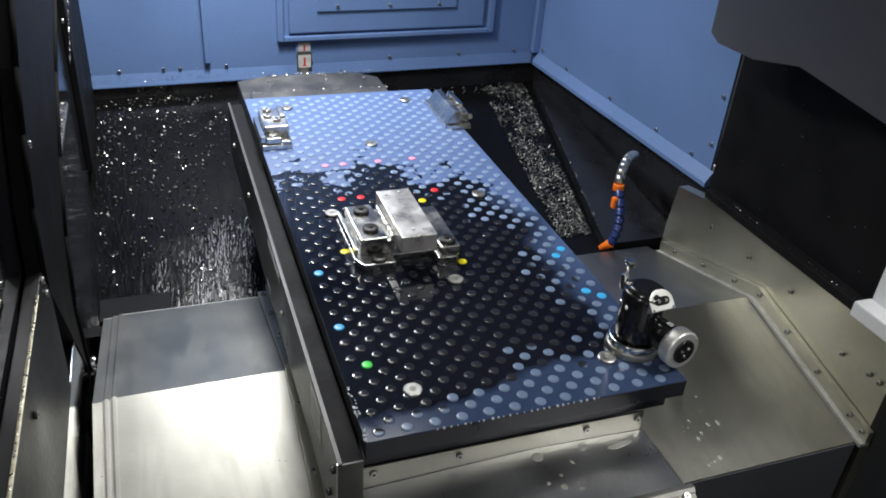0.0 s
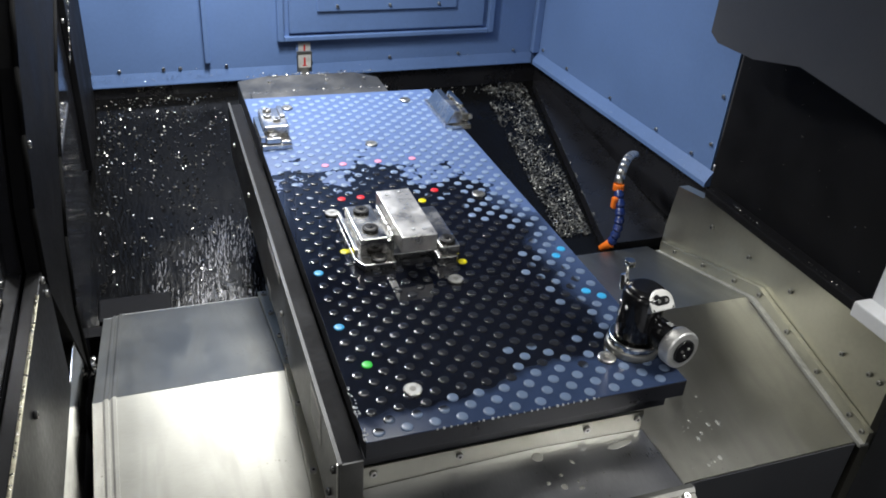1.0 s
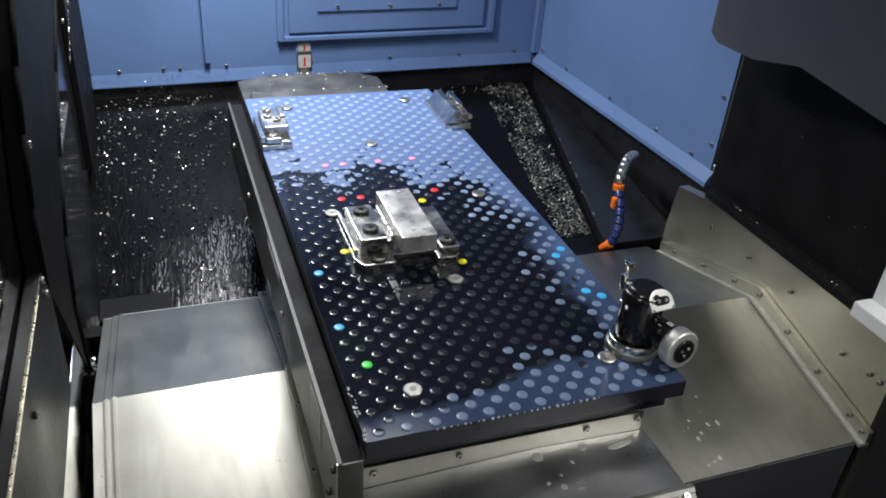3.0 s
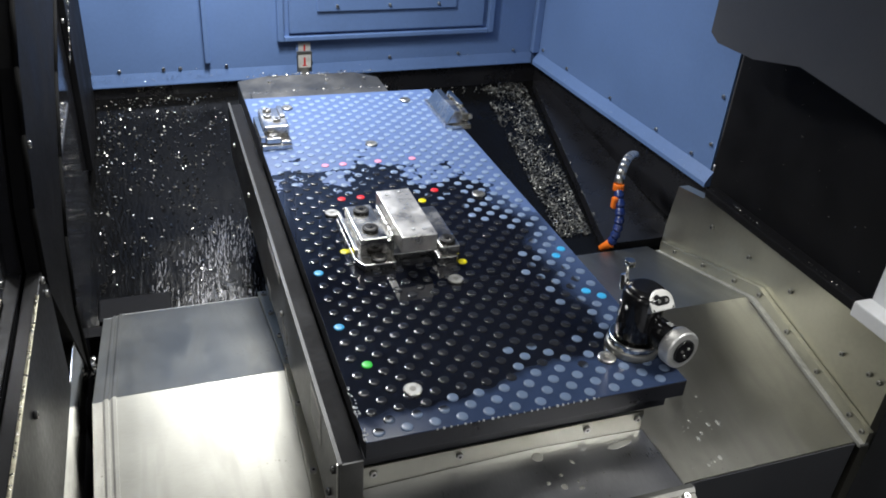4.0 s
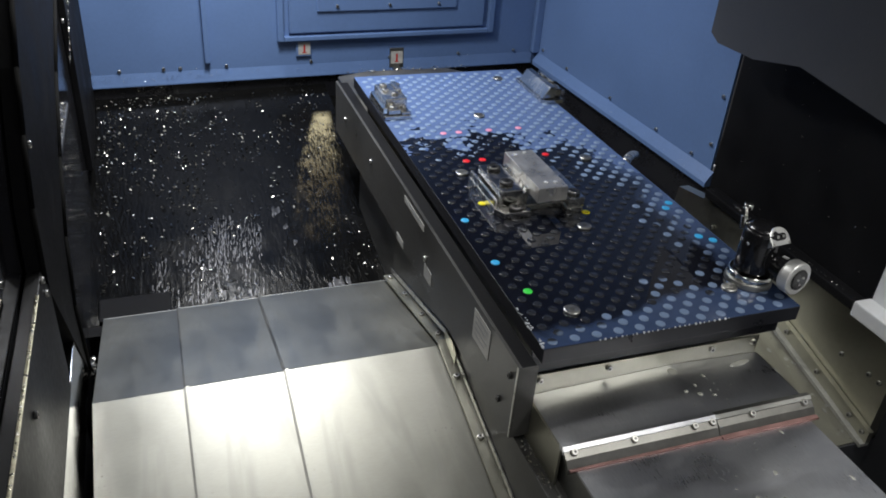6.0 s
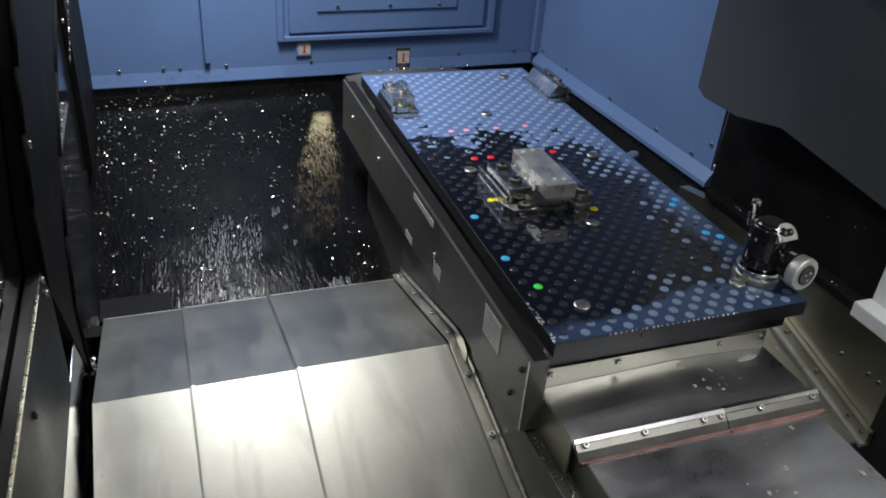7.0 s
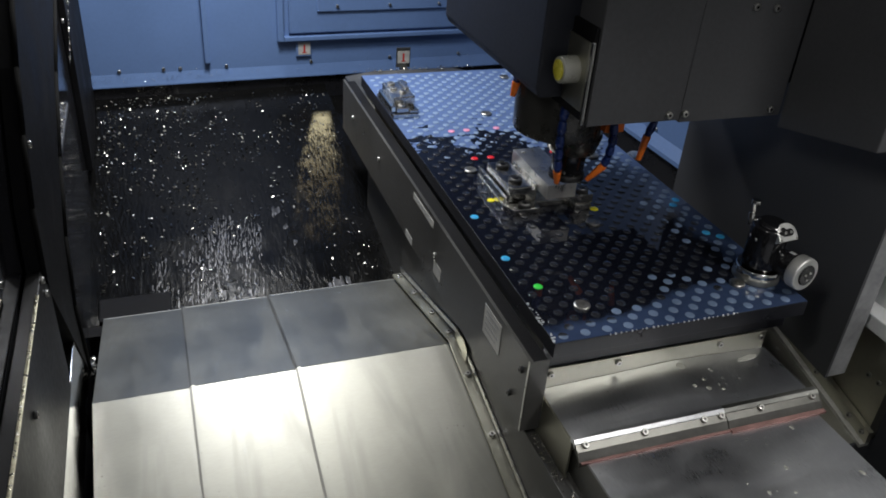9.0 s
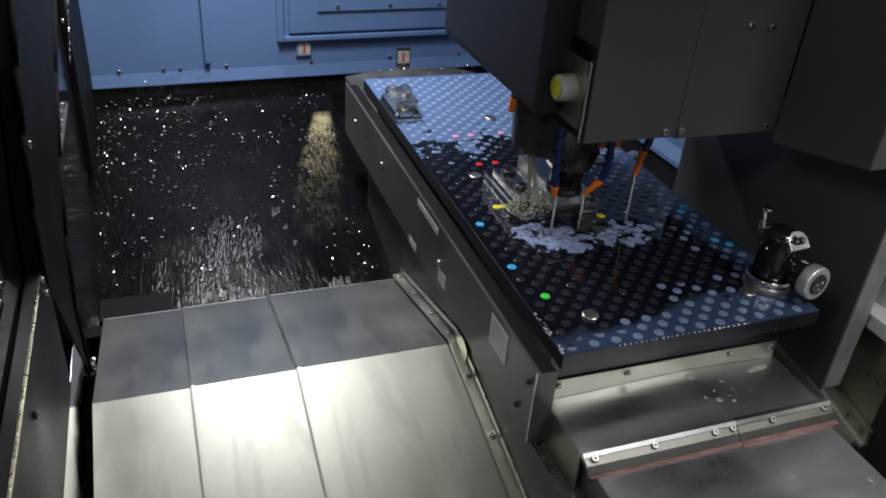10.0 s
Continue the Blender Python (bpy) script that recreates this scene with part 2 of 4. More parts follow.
def part(name, bm, material, parent=None, label=""):
    me = bm if isinstance(bm, bpy.types.Mesh) else mesh(name, bm)
    if not me.materials:
        me.materials.append(material)
    ob = new(name, me)
    if parent:
        ob.parent = parent
    return tagged(ob, label)


def thing(name, label, category, group="", kind=""):
    ob = new(name)
    ob.empty_display_size = 0.05
    return tagged(ob, label, category, group, kind)


def box(bm, x0, x1, y0, y1, z0, z1, bevel=0.0, seg=2):
    r = bmesh.ops.create_cube(bm, size=1, matrix=Matrix.LocRotScale(((x0 + x1) / 2, (y0 + y1) / 2, (z0 + z1) / 2), None, (abs(x1 - x0), abs(y1 - y0), abs(z1 - z0))))
    if bevel:
        es = list({e for v in r["verts"] for e in v.link_edges})
        bmesh.ops.bevel(bm, geom=es, offset=bevel, segments=seg, affect="EDGES", profile=0.6)
    return bm


def boxed(*a, **k):
    return box(bmesh.new(), *a, **k)


def tube(bm, r0, r1, depth, m, seg=24, bevel=0.0, ends=True):
    r = bmesh.ops.create_cone(bm, cap_ends=ends, segments=seg, radius1=r0, radius2=r1, depth=depth, matrix=m)
    if bevel:
        es = [e for e in {e for v in r["verts"] for e in v.link_edges} if any(len(f.verts) > 4 for f in e.link_faces)]
        bmesh.ops.bevel(bm, geom=es, offset=bevel, segments=2, affect="EDGES", profile=0.6)
    for f in bm.faces:
        if len(f.verts) == 4:
            f.smooth = True
    return bm


def tubed(*a, **k):
    return tube(bmesh.new(), *a, **k)


def prism(bm, poly, axis, a, b, bevel=0.0):
    """A flat outline pulled out along an axis from a to b."""
    def at(p, d):
        return {"x": (d, p[0], p[1]), "y": (p[0], d, p[1]), "z": (p[0], p[1], d)}[axis]
    va = [bm.verts.new(at(p, a)) for p in poly]
    vb = [bm.verts.new(at(p, b)) for p in poly]
    bm.faces.new(va)
    bm.faces.new(list(reversed(vb)))
    for i in range(len(poly)):
        j = (i + 1) % len(poly)
        bm.faces.new((va[j], va[i], vb[i], vb[j]))
    bmesh.ops.recalc_face_normals(bm, faces=bm.faces)
    if bevel:
        bmesh.ops.bevel(bm, geom=list(bm.edges), offset=bevel, segments=2, affect="EDGES", profile=0.6)
    return bm


def prismed(*a, **k):
    return prism(bmesh.new(), *a, **k)


def sheet(bm, profile, axis, a, b, thick):
    """A folded sheet: an open outline with thickness, pulled out along an axis."""
    up = [(p[0], p[1]) for p in profile]
    down = [(p[0], p[1] - thick) for p in reversed(profile)]
    return prism(bm, up + down, axis, a, b)


def dome(bm, r, h, m, seg):
    """A low rounded cap standing on the plate."""
    rings = []
    for rr, z in ((1.0, 0.0), (0.97, 0.62), (0.84, 0.92), (0.45, 1.0)):
        rings.append([bm.verts.new(m @ Vector((r * rr * math.cos(6.28319 * i / seg), r * rr * math.sin(6.28319 * i / seg), h * z))) for i in range(seg)])
    for a, b in zip(rings, rings[1:]):
        for i in range(seg):
            j = (i + 1) % seg
            bm.faces.new((a[i], a[j], b[j], b[i])).smooth = True
    bm.faces.new(rings[-1]).smooth = True
    return bm


def screw_mesh(body, hole, r=0.006, h=0.005):
    bm = tubed(r, r * 0.92, h, pose(0, 0, h / 2), 14, r * 0.15)
    head_faces = set(bm.faces)
    tube(bm, r * 0.42, r * 0.42, h * 0.3, pose(0, 0, h * 0.9), 6)
    for f in bm.faces:
        if f not in head_faces:
            f.material_index = 1
    me = mesh("screw", bm)
    me.materials.append(body)
    me.materials.append(hole)
    return me


SCREW = screw_mesh(BOLT, BOLT_BLACK)
SCREW_DARK = screw_mesh(BOLT_BLACK, RUBBER)
SCREW_DULL = screw_mesh(DULL, BOLT_BLACK)
SCREW_BIG = screw_mesh(BOLT, RUBBER, 0.0066, 0.006)


def screw(parent, m, dark=False):
    ob = new("screw", SCREW_DARK if dark else SCREW)
    ob.parent = parent
    ob.matrix_basis = m
    return ob


# ---- enclosure: its own axes, u along the back wall, v towards it ----
ENC = pose(1.2, 2.02, 0, 0, 0, 2.3)


def enclosure():
    w = part("wall_back", boxed(-2.3, 0.06, 0.0, 0.03, 0.7, 2.1), BLUE)
    tagged(w, "blue painted sheet-metal back wall of the machine", "wall", kind="structure")
    w.matrix_basis = ENC
    fl = part("trim", sheet(bmesh.new(), [(-0.0005, 0.738), (-0.007, 0.708), (-0.009, 0.70)], "x", -1.66, -0.02, 0.004), BLUE, w)
    for u in (-1.609, -1.52, -1.383, -1.33, -1.18, -0.89, -0.60, -0.33, -0.1):
        screw(w, pose(u, -0.001, 0.748, 90))
    # raised door panel with a step frame
    p = bmesh.new()
    box(p, -1.006, -0.985, -0.022, -0.001, 0.826, 2.0, 0.003)
    box(p, -0.225, -0.203, -0.022, -0.001, 0.826, 2.0, 0.003)
    box(p, -0.984, -0.226, -0.022, -0.001, 0.826, 0.842, 0.003)
    part("panel_frame", p, BLUE, w)
    q = part("panel", boxed(-0.965, -0.245, -0.016, -0.001, 0.852, 2.0, 0.003), BLUE, w)
    part("inner_panel", boxed(-0.87, -0.36, -0.024, -0.0165, 0.925, 1.9, 0.002), BLUE, w)
    for u in (-0.80, -0.613, -0.43):
        screw(w, pose(u, -0.0245, 0.942, 90))
    part("seam_strip", boxed(-1.25, -1.232, -0.020, -0.001, 0.765, 2.0, 0.003), BLUE, w)
    skirt = part("wall_back_skirt", boxed(-2.3, 0.06, 0.004, 0.03, 0.3, 0.699), BLACK)
    tagged(skirt, "black painted lower strip of the back wall", "wall", kind="structure").matrix_basis = ENC
    # right wall
    r = part("wall_right", boxed(0.0, 0.008, -1.09, -0.001, 0.7, 2.1), BLUE)
    tagged(r, "blue painted sheet-metal side wall of the machine", "wall", kind="structure").matrix_basis = ENC
    part("trim", prismed([(-0.0005, 0.740), (-0.022, 0.708), (-0.022, 0.695), (-0.0005, 0.695)], "y", -1.105, -0.022), BLUE, r)
    part("corner_strip", boxed(-0.028, -0.0005, -0.028, -0.0005, 0.74, 2.1, 0.003), BLUE, r)
    for v, z in ((-0.25, 0.752), (-0.55, 0.752), (-0.82, 0.752), (-1.0, 0.752), (-1.07, 0.81), (-1.07, 0.95), (-0.06, 0.76)):
        screw(r, pose(-0.001, v, z, 0, -90))
    rs = part("wall_right_skirt", boxed(0.004, 0.03, -1.09, -0.001, 0.3, 0.694), BLACK)
    tagged(rs, "black painted lower strip of the side wall", "wall", kind="structure").matrix_basis = ENC


enclosure()


def closing():
    c = part("ceiling", boxed(-0.7, 2.2, -1.6, 2.1, 2.1, 2.14), ROOF)
    tagged(c, "grey sheet-metal machine roof", "ceiling", kind="structure")
    bm = boxed(-0.7, 2.2, -1.6, -1.56, 0.2, 0.92)
    box(bm, -0.7, 2.2, -1.6, -1.56, 1.80, 2.09)
    box(bm, 1.25, 2.2, -1.6, -1.56, 0.921, 1.799)
    b = part("wall_near", bm, ROOF)
    tagged(b, "grey sheet-metal frame of the open loading door", "wall", kind="structure")
    f = part("ground", boxed(-1.2, 2.2, -1.6, 2.3, 0.1, 0.15), BLACK)
    tagged(f, "black machine base pan", "floor", kind="structure")
    r = part("wall_column_back", boxed(2.14, 2.18, -1.5, 2.1, 0.2, 2.09), BLACK)
    tagged(r, "black wall behind the column opening", "wall", kind="structure")


closing()


def flake(bm, rnd, at, size):
    """One curled metal chip: a short strip of three faces."""
    m = Matrix.Translation(at) @ Euler((rnd.uniform(-0.9, 0.9), rnd.uniform(-0.9, 0.9), rnd.uniform(0, 6.3))).to_matrix().to_4x4()
    w = size * rnd.uniform(0.2, 0.45)
    bend = rnd.uniform(0.2, 0.6) * size
    pts = [(-size, 0), (-size * 0.35, bend), (size * 0.35, bend * rnd.uniform(0.7, 1.2)), (size, rnd.uniform(-0.2, 0.2) * size)]
    a = [bm.verts.new(m @ Vector((px, -w, pz))) for px, pz in pts]
    b = [bm.verts.new(m @ Vector((px + rnd.uniform(-0.2, 0.2) * size, w, pz))) for px, pz in pts]
    for i in range(3):
        bm.faces.new((a[i], a[i + 1], b[i + 1], b[i]))


def curl(bm, rnd, at, size):
    """A chip rolled into an open ring."""
    m = Matrix.Translation(at) @ Euler((rnd.uniform(-0.7, 0.7), rnd.uniform(-0.7, 0.7), rnd.uniform(0, 6.3))).to_matrix().to_4x4()
    n, turn, w = 7, rnd.uniform(2.6, 5.4), size * rnd.uniform(0.3, 0.6)
    ring = []
    for i in range(n + 1):
        a, r = turn * i / n, size * (1 - 0.25 * i / n)
        ring.append((bm.verts.new(m @ Vector((r * math.cos(a), r * math.sin(a), 0))), bm.verts.new(m @ Vector((r * 0.9 * math.cos(a), r * 0.9 * math.sin(a), w)))))
    for p, q in zip(ring, ring[1:]):
        bm.faces.new((p[0], q[0], q[1], p[1]))


def left_z(y):
    return 0.465 + (y - 0.93) * 0.185


def right_z(y):
    return 0.50 + (y - 0.9) * 0.1034


def chip_floor():
    prof = [(0.93, 0.465), (2.04, 0.670)]
    a = part("floor_left", sheet(bmesh.new(), prof, "x", -0.46, 0.36, 0.02), WET_FLOOR)
    tagged(a, "wet black chip pan strewn with bright chips", "chip pan", kind="structure")
    b = part("floor_right", sheet(bmesh.new(), [(0.9, 0.50), (2.06, 0.62)], "x", 0.362, 1.25, 0.02), WET_FLOOR)
    tagged(b, "wet black chip pan covered in fine chips", "chip pan", kind="structure")
    l = part("floor_step", boxed(-0.46, 1.2, 0.885, 0.925, 0.2, 0.49, 0.004), SOOT)
    tagged(l, "black ledge at the end of the chip pan", "ledge", kind="structure")
    k = part("floor_block", boxed(-0.40, -0.235, 0.926, 1.02, 0.44, 0.50, 0.004), SOOT)
    tagged(k, "black block in the corner of the chip pan", "block", kind="structure")
    bm = bmesh.new()
    top = [bm.verts.new((x, y, right_z(y) + 0.03)) for x, y in ((1.175, 1.96), (0.962, 1.0), (0.95, 0.93), (1.19, 0.93), (1.23, 1.96))]
    low = [bm.verts.new((v.co.x, v.co.y, v.co.z - 0.08)) for v in top]
    bm.faces.new(top)
    for a in range(5):
        bm.faces.new((top[a], low[a], low[(a + 1) % 5], top[(a + 1) % 5]))
    bmesh.ops.recalc_face_normals(bm, faces=bm.faces)
    r = part("floor_guard", bm, BLACK)
    tagged(r, "black guard plate along the side wall", "guard", kind="structure")


chip_floor()


def chips():
    rnd = random.Random(7)
    bm = bmesh.new()
    for i in range(2600):
        x, y = rnd.uniform(-0.40, 0.34), 0.94 + 1.0 * rnd.random() ** 0.8
        dens = 0.16 + 0.75 * noise.noise((x * 5, y * 5, 1.0)) + (0.35 if x < -0.1 else 0.0) + (0.25 if y > 1.55 else 0)
        if x < -0.36:
            dens += 0.4
        if rnd.random() < dens:
            flake(bm, rnd, (x, y, left_z(y) + 0.004), rnd.choice((0.0016, 0.002, 0.0025, 0.003, 0.004, 0.005)))
    for i in range(900):
        x, y = rnd.uniform(-0.41, 0.33), 0.96 + 1.0 * rnd.random() ** 0.7
        dens = 0.12 + 0.9 * noise.noise((x * 6, y * 6, 8.0)) + (0.30 if x < -0.12 else -0.05) + (0.32 if y > 1.6 else 0)
        if rnd.random() < dens:
            curl(bm, rnd, (x, y, left_z(y) + 0.003), rnd.uniform(0.003, 0.0075))
    tagged(part("chips", bm, CHIP), "bright curled aluminium chips lying in the wet pan", "metal chips", kind="stuff")
    bm = bmesh.new()
    for i in range(9500):
        y = rnd.uniform(1.02, 2.0)
        f = (y - 1.05) / 0.95
        x0, x1 = 0.85 + 0.12 * f, 0.955 + 0.20 * f
        x = rnd.uniform(x0, x1)
        if noise.noise((x * 16, y * 10, 4.0)) + 0.45 > rnd.random() * 0.8:
            flake(bm, rnd, (x, y, right_z(y) + rnd.uniform(0.002, 0.01)), rnd.uniform(0.0015, 0.0042))
    for i in range(150):
        f = rnd.random()
        flake(bm, rnd, (0.965 + 0.205 * f + rnd.uniform(-0.004, 0.004), 1.0 + 0.95 * f, right_z(1.0 + 0.95 * f) + 0.032), rnd.uniform(0.001, 0.003))
    for i in range(120):
        flake(bm, rnd, (rnd.uniform(0.5, 1.15), rnd.uniform(1.93, 2.0), right_z(1.96) + 0.006), rnd.uniform(0.002, 0.005))
    speck = bmesh.new()
    for i in range(90):
        flake(speck, rnd, (1.09 + 0.012 * rnd.random(), rnd.uniform(0.23, 0.74), 0.792), rnd.uniform(0.0007, 0.0016))
    for i in range(70):
        flake(speck, rnd, (1.1212, rnd.uniform(0.25, 0.76), rnd.uniform(0.80, 1.25)), rnd.uniform(0.0008, 0.002))
    tagged(part("chips", speck, CHIP), "tiny bright chips stuck in the column opening", "metal chips", kind="stuff")
    wall = bmesh.new()
    for i in range(190):
        q = ENC @ Vector((rnd.choice((rnd.uniform(-1.63, -1.2), rnd.uniform(-1.63, -0.02))), -0.008, rnd.gauss(0.722, 0.012)))
        flake(wall, rnd, q, rnd.uniform(0.0007, 0.0020))
    for i in range(130):
        q = ENC @ Vector((-0.018 + rnd.uniform(-0.004, 0.004), rnd.uniform(-1.08, -0.03), rnd.gauss(0.716, 0.006)))
        flake(wall, rnd, q, rnd.uniform(0.0007, 0.0018))
    tagged(part("chips", wall, CHIP), "tiny bright chips along the blue wall ledges", "metal chips", kind="stuff")
    tagged(part("chips", bm, CHIP_DULL), "fine grey aluminium chips heaped beside the table", "metal chips", kind="stuff")


chips()


def rivulet(bm, rnd, x, y, length, width):
    """A thin wavering tongue of liquid running down the pan."""
    a, b, n = [], [], 6
    ph = rnd.uniform(0, 6.3)
    for i in range(n + 1):
        f = i / n
        w = width * (0.25 + 0.75 * math.sin(math.pi * min(1, 0.12 + f * 0.8))) * rnd.uniform(0.7, 1.2)
        yy = y - f * length
        xx = x + 0.0009 * math.sin(ph + f * 4) - 0.10 * f * length
        z = left_z(yy)
        a.append(bm.verts.new((xx - w, yy, z + 0.0006)))
        b.append((bm.verts.new((xx + rnd.uniform(-0.3, 0.3) * w, yy, z + 0.0006 + w * 0.18)), bm.verts.new((xx + w, yy, z + 0.0006))))
    for i in range(n):
        bm.faces.new((a[i], a[i + 1], b[i + 1][0], b[i][0])).smooth = True
        bm.faces.new((b[i][0], b[i + 1][0], b[i + 1][1], b[i][1])).smooth = True


def runs():
    """Torn film and painted reflections on the pan: cells drawn out downhill with dark rivulets between them."""
    rnd = random.Random(21)
    # a low swell carrying the painted warm reflection, highest along its middle
    bm = bmesh.new()
    grid = []
    for j in range(34):
        y = 1.815 - 0.70 * j / 33
        mid = 0.312 - 0.150 * (1.79 - y) / 0.66
        grid.append([bm.verts.new((mid + 0.09 * (i / 12 - 1), y, left_z(y) + 0.0012 + 0.002 * math.sin(math.pi * i / 24) + 0.0008 * noise.noise((i * 0.9, j * 0.35, 3.0)))) for i in range(25)])
    for p, q in zip(grid, grid[1:]):
        for i in range(24):
            bm.faces.new((p[i], q[i], q[i + 1], p[i + 1])).smooth = True
    tagged(part("sludge", bm, WARM_REFLECTION), "warm reflection on the wet black chip pan, painted as tan streaks", "sludge", kind="stuff")
    bm = bmesh.new()
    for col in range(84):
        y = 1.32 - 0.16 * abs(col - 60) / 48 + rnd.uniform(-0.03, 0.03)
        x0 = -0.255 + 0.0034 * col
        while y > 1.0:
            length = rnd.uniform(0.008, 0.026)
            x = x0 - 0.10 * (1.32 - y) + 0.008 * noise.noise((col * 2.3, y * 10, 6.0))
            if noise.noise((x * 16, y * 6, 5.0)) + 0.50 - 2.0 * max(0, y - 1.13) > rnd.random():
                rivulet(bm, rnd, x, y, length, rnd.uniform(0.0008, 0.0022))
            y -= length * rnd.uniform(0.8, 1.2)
    # small clusters of the same scraps, placed as painted lamp glints
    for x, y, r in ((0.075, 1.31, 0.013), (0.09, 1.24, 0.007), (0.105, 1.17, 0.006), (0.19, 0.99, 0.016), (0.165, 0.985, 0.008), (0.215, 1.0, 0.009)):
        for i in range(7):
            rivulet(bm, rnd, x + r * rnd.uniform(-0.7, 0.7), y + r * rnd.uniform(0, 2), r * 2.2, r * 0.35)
    tagged(part("film", bm, FILM_SHEEN), "thin broken coolant film on the chip pan, its lamp sheen painted grey", "coolant film", kind="stuff")


runs()


def spatter(parent, seed, count, x0, x1, y0, y1, top, big=0.0045):
    """Dried pale coolant drops scattered over a sheet."""
    rnd = random.Random(seed)
    bm = bmesh.new()
    for i in range(count):
        x, y = rnd.gauss((x0 + x1) / 2, (x1 - x0) / 4), rnd.uniform(y0, y1)
        r = 0.0010 + big * rnd.random() ** 5
        z, rx = top(y)
        dome(bm, r, 0.0005, pose(x, y, z, rx, 0, rnd.uniform(-20, 20)) @ Matrix.Diagonal((1, rnd.uniform(0.9, 1.7), 1, 1)), 10)
    tagged(part("coolant_residue", bm, WHITE_WORN, parent), kind="stuff")


def column_side():
    """Steel apron under the column opening, its sill and the white door post."""
    s = part("column_apron", prismed([(0.098, 0.3), (0.885, 0.3), (0.885, 0.60), (0.868, 0.734), (0.762, 0.752), (0.752, 0.7655), (0.098, 0.7655)], "x", 1.10, 1.13), DULL_WARM)
    tagged(s, "bare steel apron plate below the column opening", "panel", kind="structure")
    strip = [(0.87, 0.560), (0.48, 0.660), (0.085, 0.561)]
    part("strip", sheet(bmesh.new(), strip, "x", 1.086, 1.0985, 0.028), DULL_WARM, s)
    part("seal", sheet(bmesh.new(), [(y, z - 0.0285) for y, z in strip], "x", 1.074, 1.0985, 0.008), WHITE_WORN, s)
    for y in (0.80, 0.68, 0.56, 0.47, 0.36, 0.25, 0.14, 0.10):
        z = 0.66 - abs(y - 0.48) * 0.25
        part("screw", SCREW_DULL, DULL, s).matrix_basis = pose(1.085, y, z - 0.012, 0, -90)
    for y, z in ((0.70, 0.70), (0.55, 0.70), (0.40, 0.70), (0.22, 0.66), (0.145, 0.665), (0.118, 0.665)):
        part("screw", SCREW_DULL, DULL, s).matrix_basis = pose(1.099, y, z, 0, -90)
    base = part("panel_base", boxed(1.125, 1.15, -0.6, 0.0975, 0.15, 0.765), GREY_DARK)
    tagged(base, "dark painted panel below the white post", "panel", kind="structure")
    sill = part("column_sill", boxed(1.085, 1.121, 0.225, 0.745, 0.768, 0.790, 0.004), SOOT)
    tagged(sill, "black sill of the column opening", "sill", kind="structure")
    w = part("post_white", boxed(1.12, 1.3, -0.5, 0.222, 0.766, 2.05, 0.004), WHITE)
    tagged(w, "white painted sheet-metal post beside the column", "post", kind="structure")
    part("ledge", boxed(1.075, 1.119, -0.5, 0.223, 0.766, 0.80, 0.004), WHITE, w)
    screw(w, pose(1.119, 0.16, 0.87, 0, -90))
    c = part("column_shutter", boxed(1.122, 1.15, 0.223, 0.777, 0.766, 2.09), SOOT)
    tagged(c, "black shutter inside the column opening", "shutter", kind="structure")


column_side()


# ---- roof-shaped way covers ----
RIDGE = [(0.905, 0.523), (0.495, 0.625), (-0.35, 0.42)]


def way_cover(name, label, x0, x1, dz, group, lip=True, ridge=RIDGE):
    t = thing(name, label, "way cover", group)
    prof = [(y, z + dz) for y, z in ridge]
    part("cover_sheet", sheet(bmesh.new(), prof, "x", x0, x1, 0.002), STEEL, t)
    part("end_sheet", boxed(x0, x1, 0.9055, 0.909, 0.33, 0.522 + dz), DULL, t)
    if lip:
        part("lip", sheet(bmesh.new(), [(y, z + 0.0034) for y, z in prof], "x", x0, x0 + 0.006, 0.0022), STEEL, t)
        part("wiper", sheet(bmesh.new(), [(y, z + 0.001) for y, z in prof], "x", x0 - 0.0036, x0 - 0.0003, 0.003), FAR_STEEL, t)
    return t


COVER_A = way_cover("way_cover", "bare steel roof-shaped way cover beside the table", -0.35, -0.021, 0.003, "left way covers")
COVER_B = way_cover("way_cover", "bare steel roof-shaped way cover, middle section", -0.364, -0.06, 0.000, "left way covers")
COVER_C = way_cover("way_cover", "bare steel roof-shaped way cover, outer section", -0.386, -0.10, -0.003, "left way covers", False)
COVER_R = way_cover("way_cover", "bare steel way cover between the table and the column", 0.47, 1.073, 0.0, "right way covers", False, RIDGE[:2] + [(0.098, 0.5285)])
part("front_sheet", boxed(0.47, 1.073, 0.094, 0.0975, 0.33, 0.526), GREY_DARK, COVER_R)
part("seam", sheet(bmesh.new(), [(0.49, 0.6262), (0.10, 0.5315)], "x", 0.575, 0.577, 0.002), FAR_STEEL, COVER_R)
spatter(COVER_R, 5, 44, 0.69, 0.80, 0.12, 0.40, lambda y: (0.6252 - (0.495 - y) * 0.2426, 13.6))


def sticker(parent, m, w, h, kind="text"):
    """A white plate with bars for its writing; it lies in its own x-y plane."""
    s = part("sticker", boxed(-w / 2, w / 2, -h / 2, h / 2, 0, 0.0008), LABEL, parent, "white printed sticker")
    s.matrix_basis = m
    bm = bmesh.new()
    if kind == "red":
        box(bm, -w * 0.08, w * 0.08, -h * 0.3, h * 0.32, 0.0009, 0.0012)
        box(bm, -w * 0.18, w * 0.18, -h * 0.38, -h * 0.3, 0.0009, 0.0012)
        part("print", bm, RED_INK, s)
    else:
        for i in range(4):
            y = h * (0.32 - 0.2 * i)
            box(bm, -w * 0.38, w * (0.38 - 0.12 * (i % 2)), y - h * 0.04, y + h * 0.04, 0.0009, 0.0011)
        part("print", bm, LABEL_GREY, s)
    return s


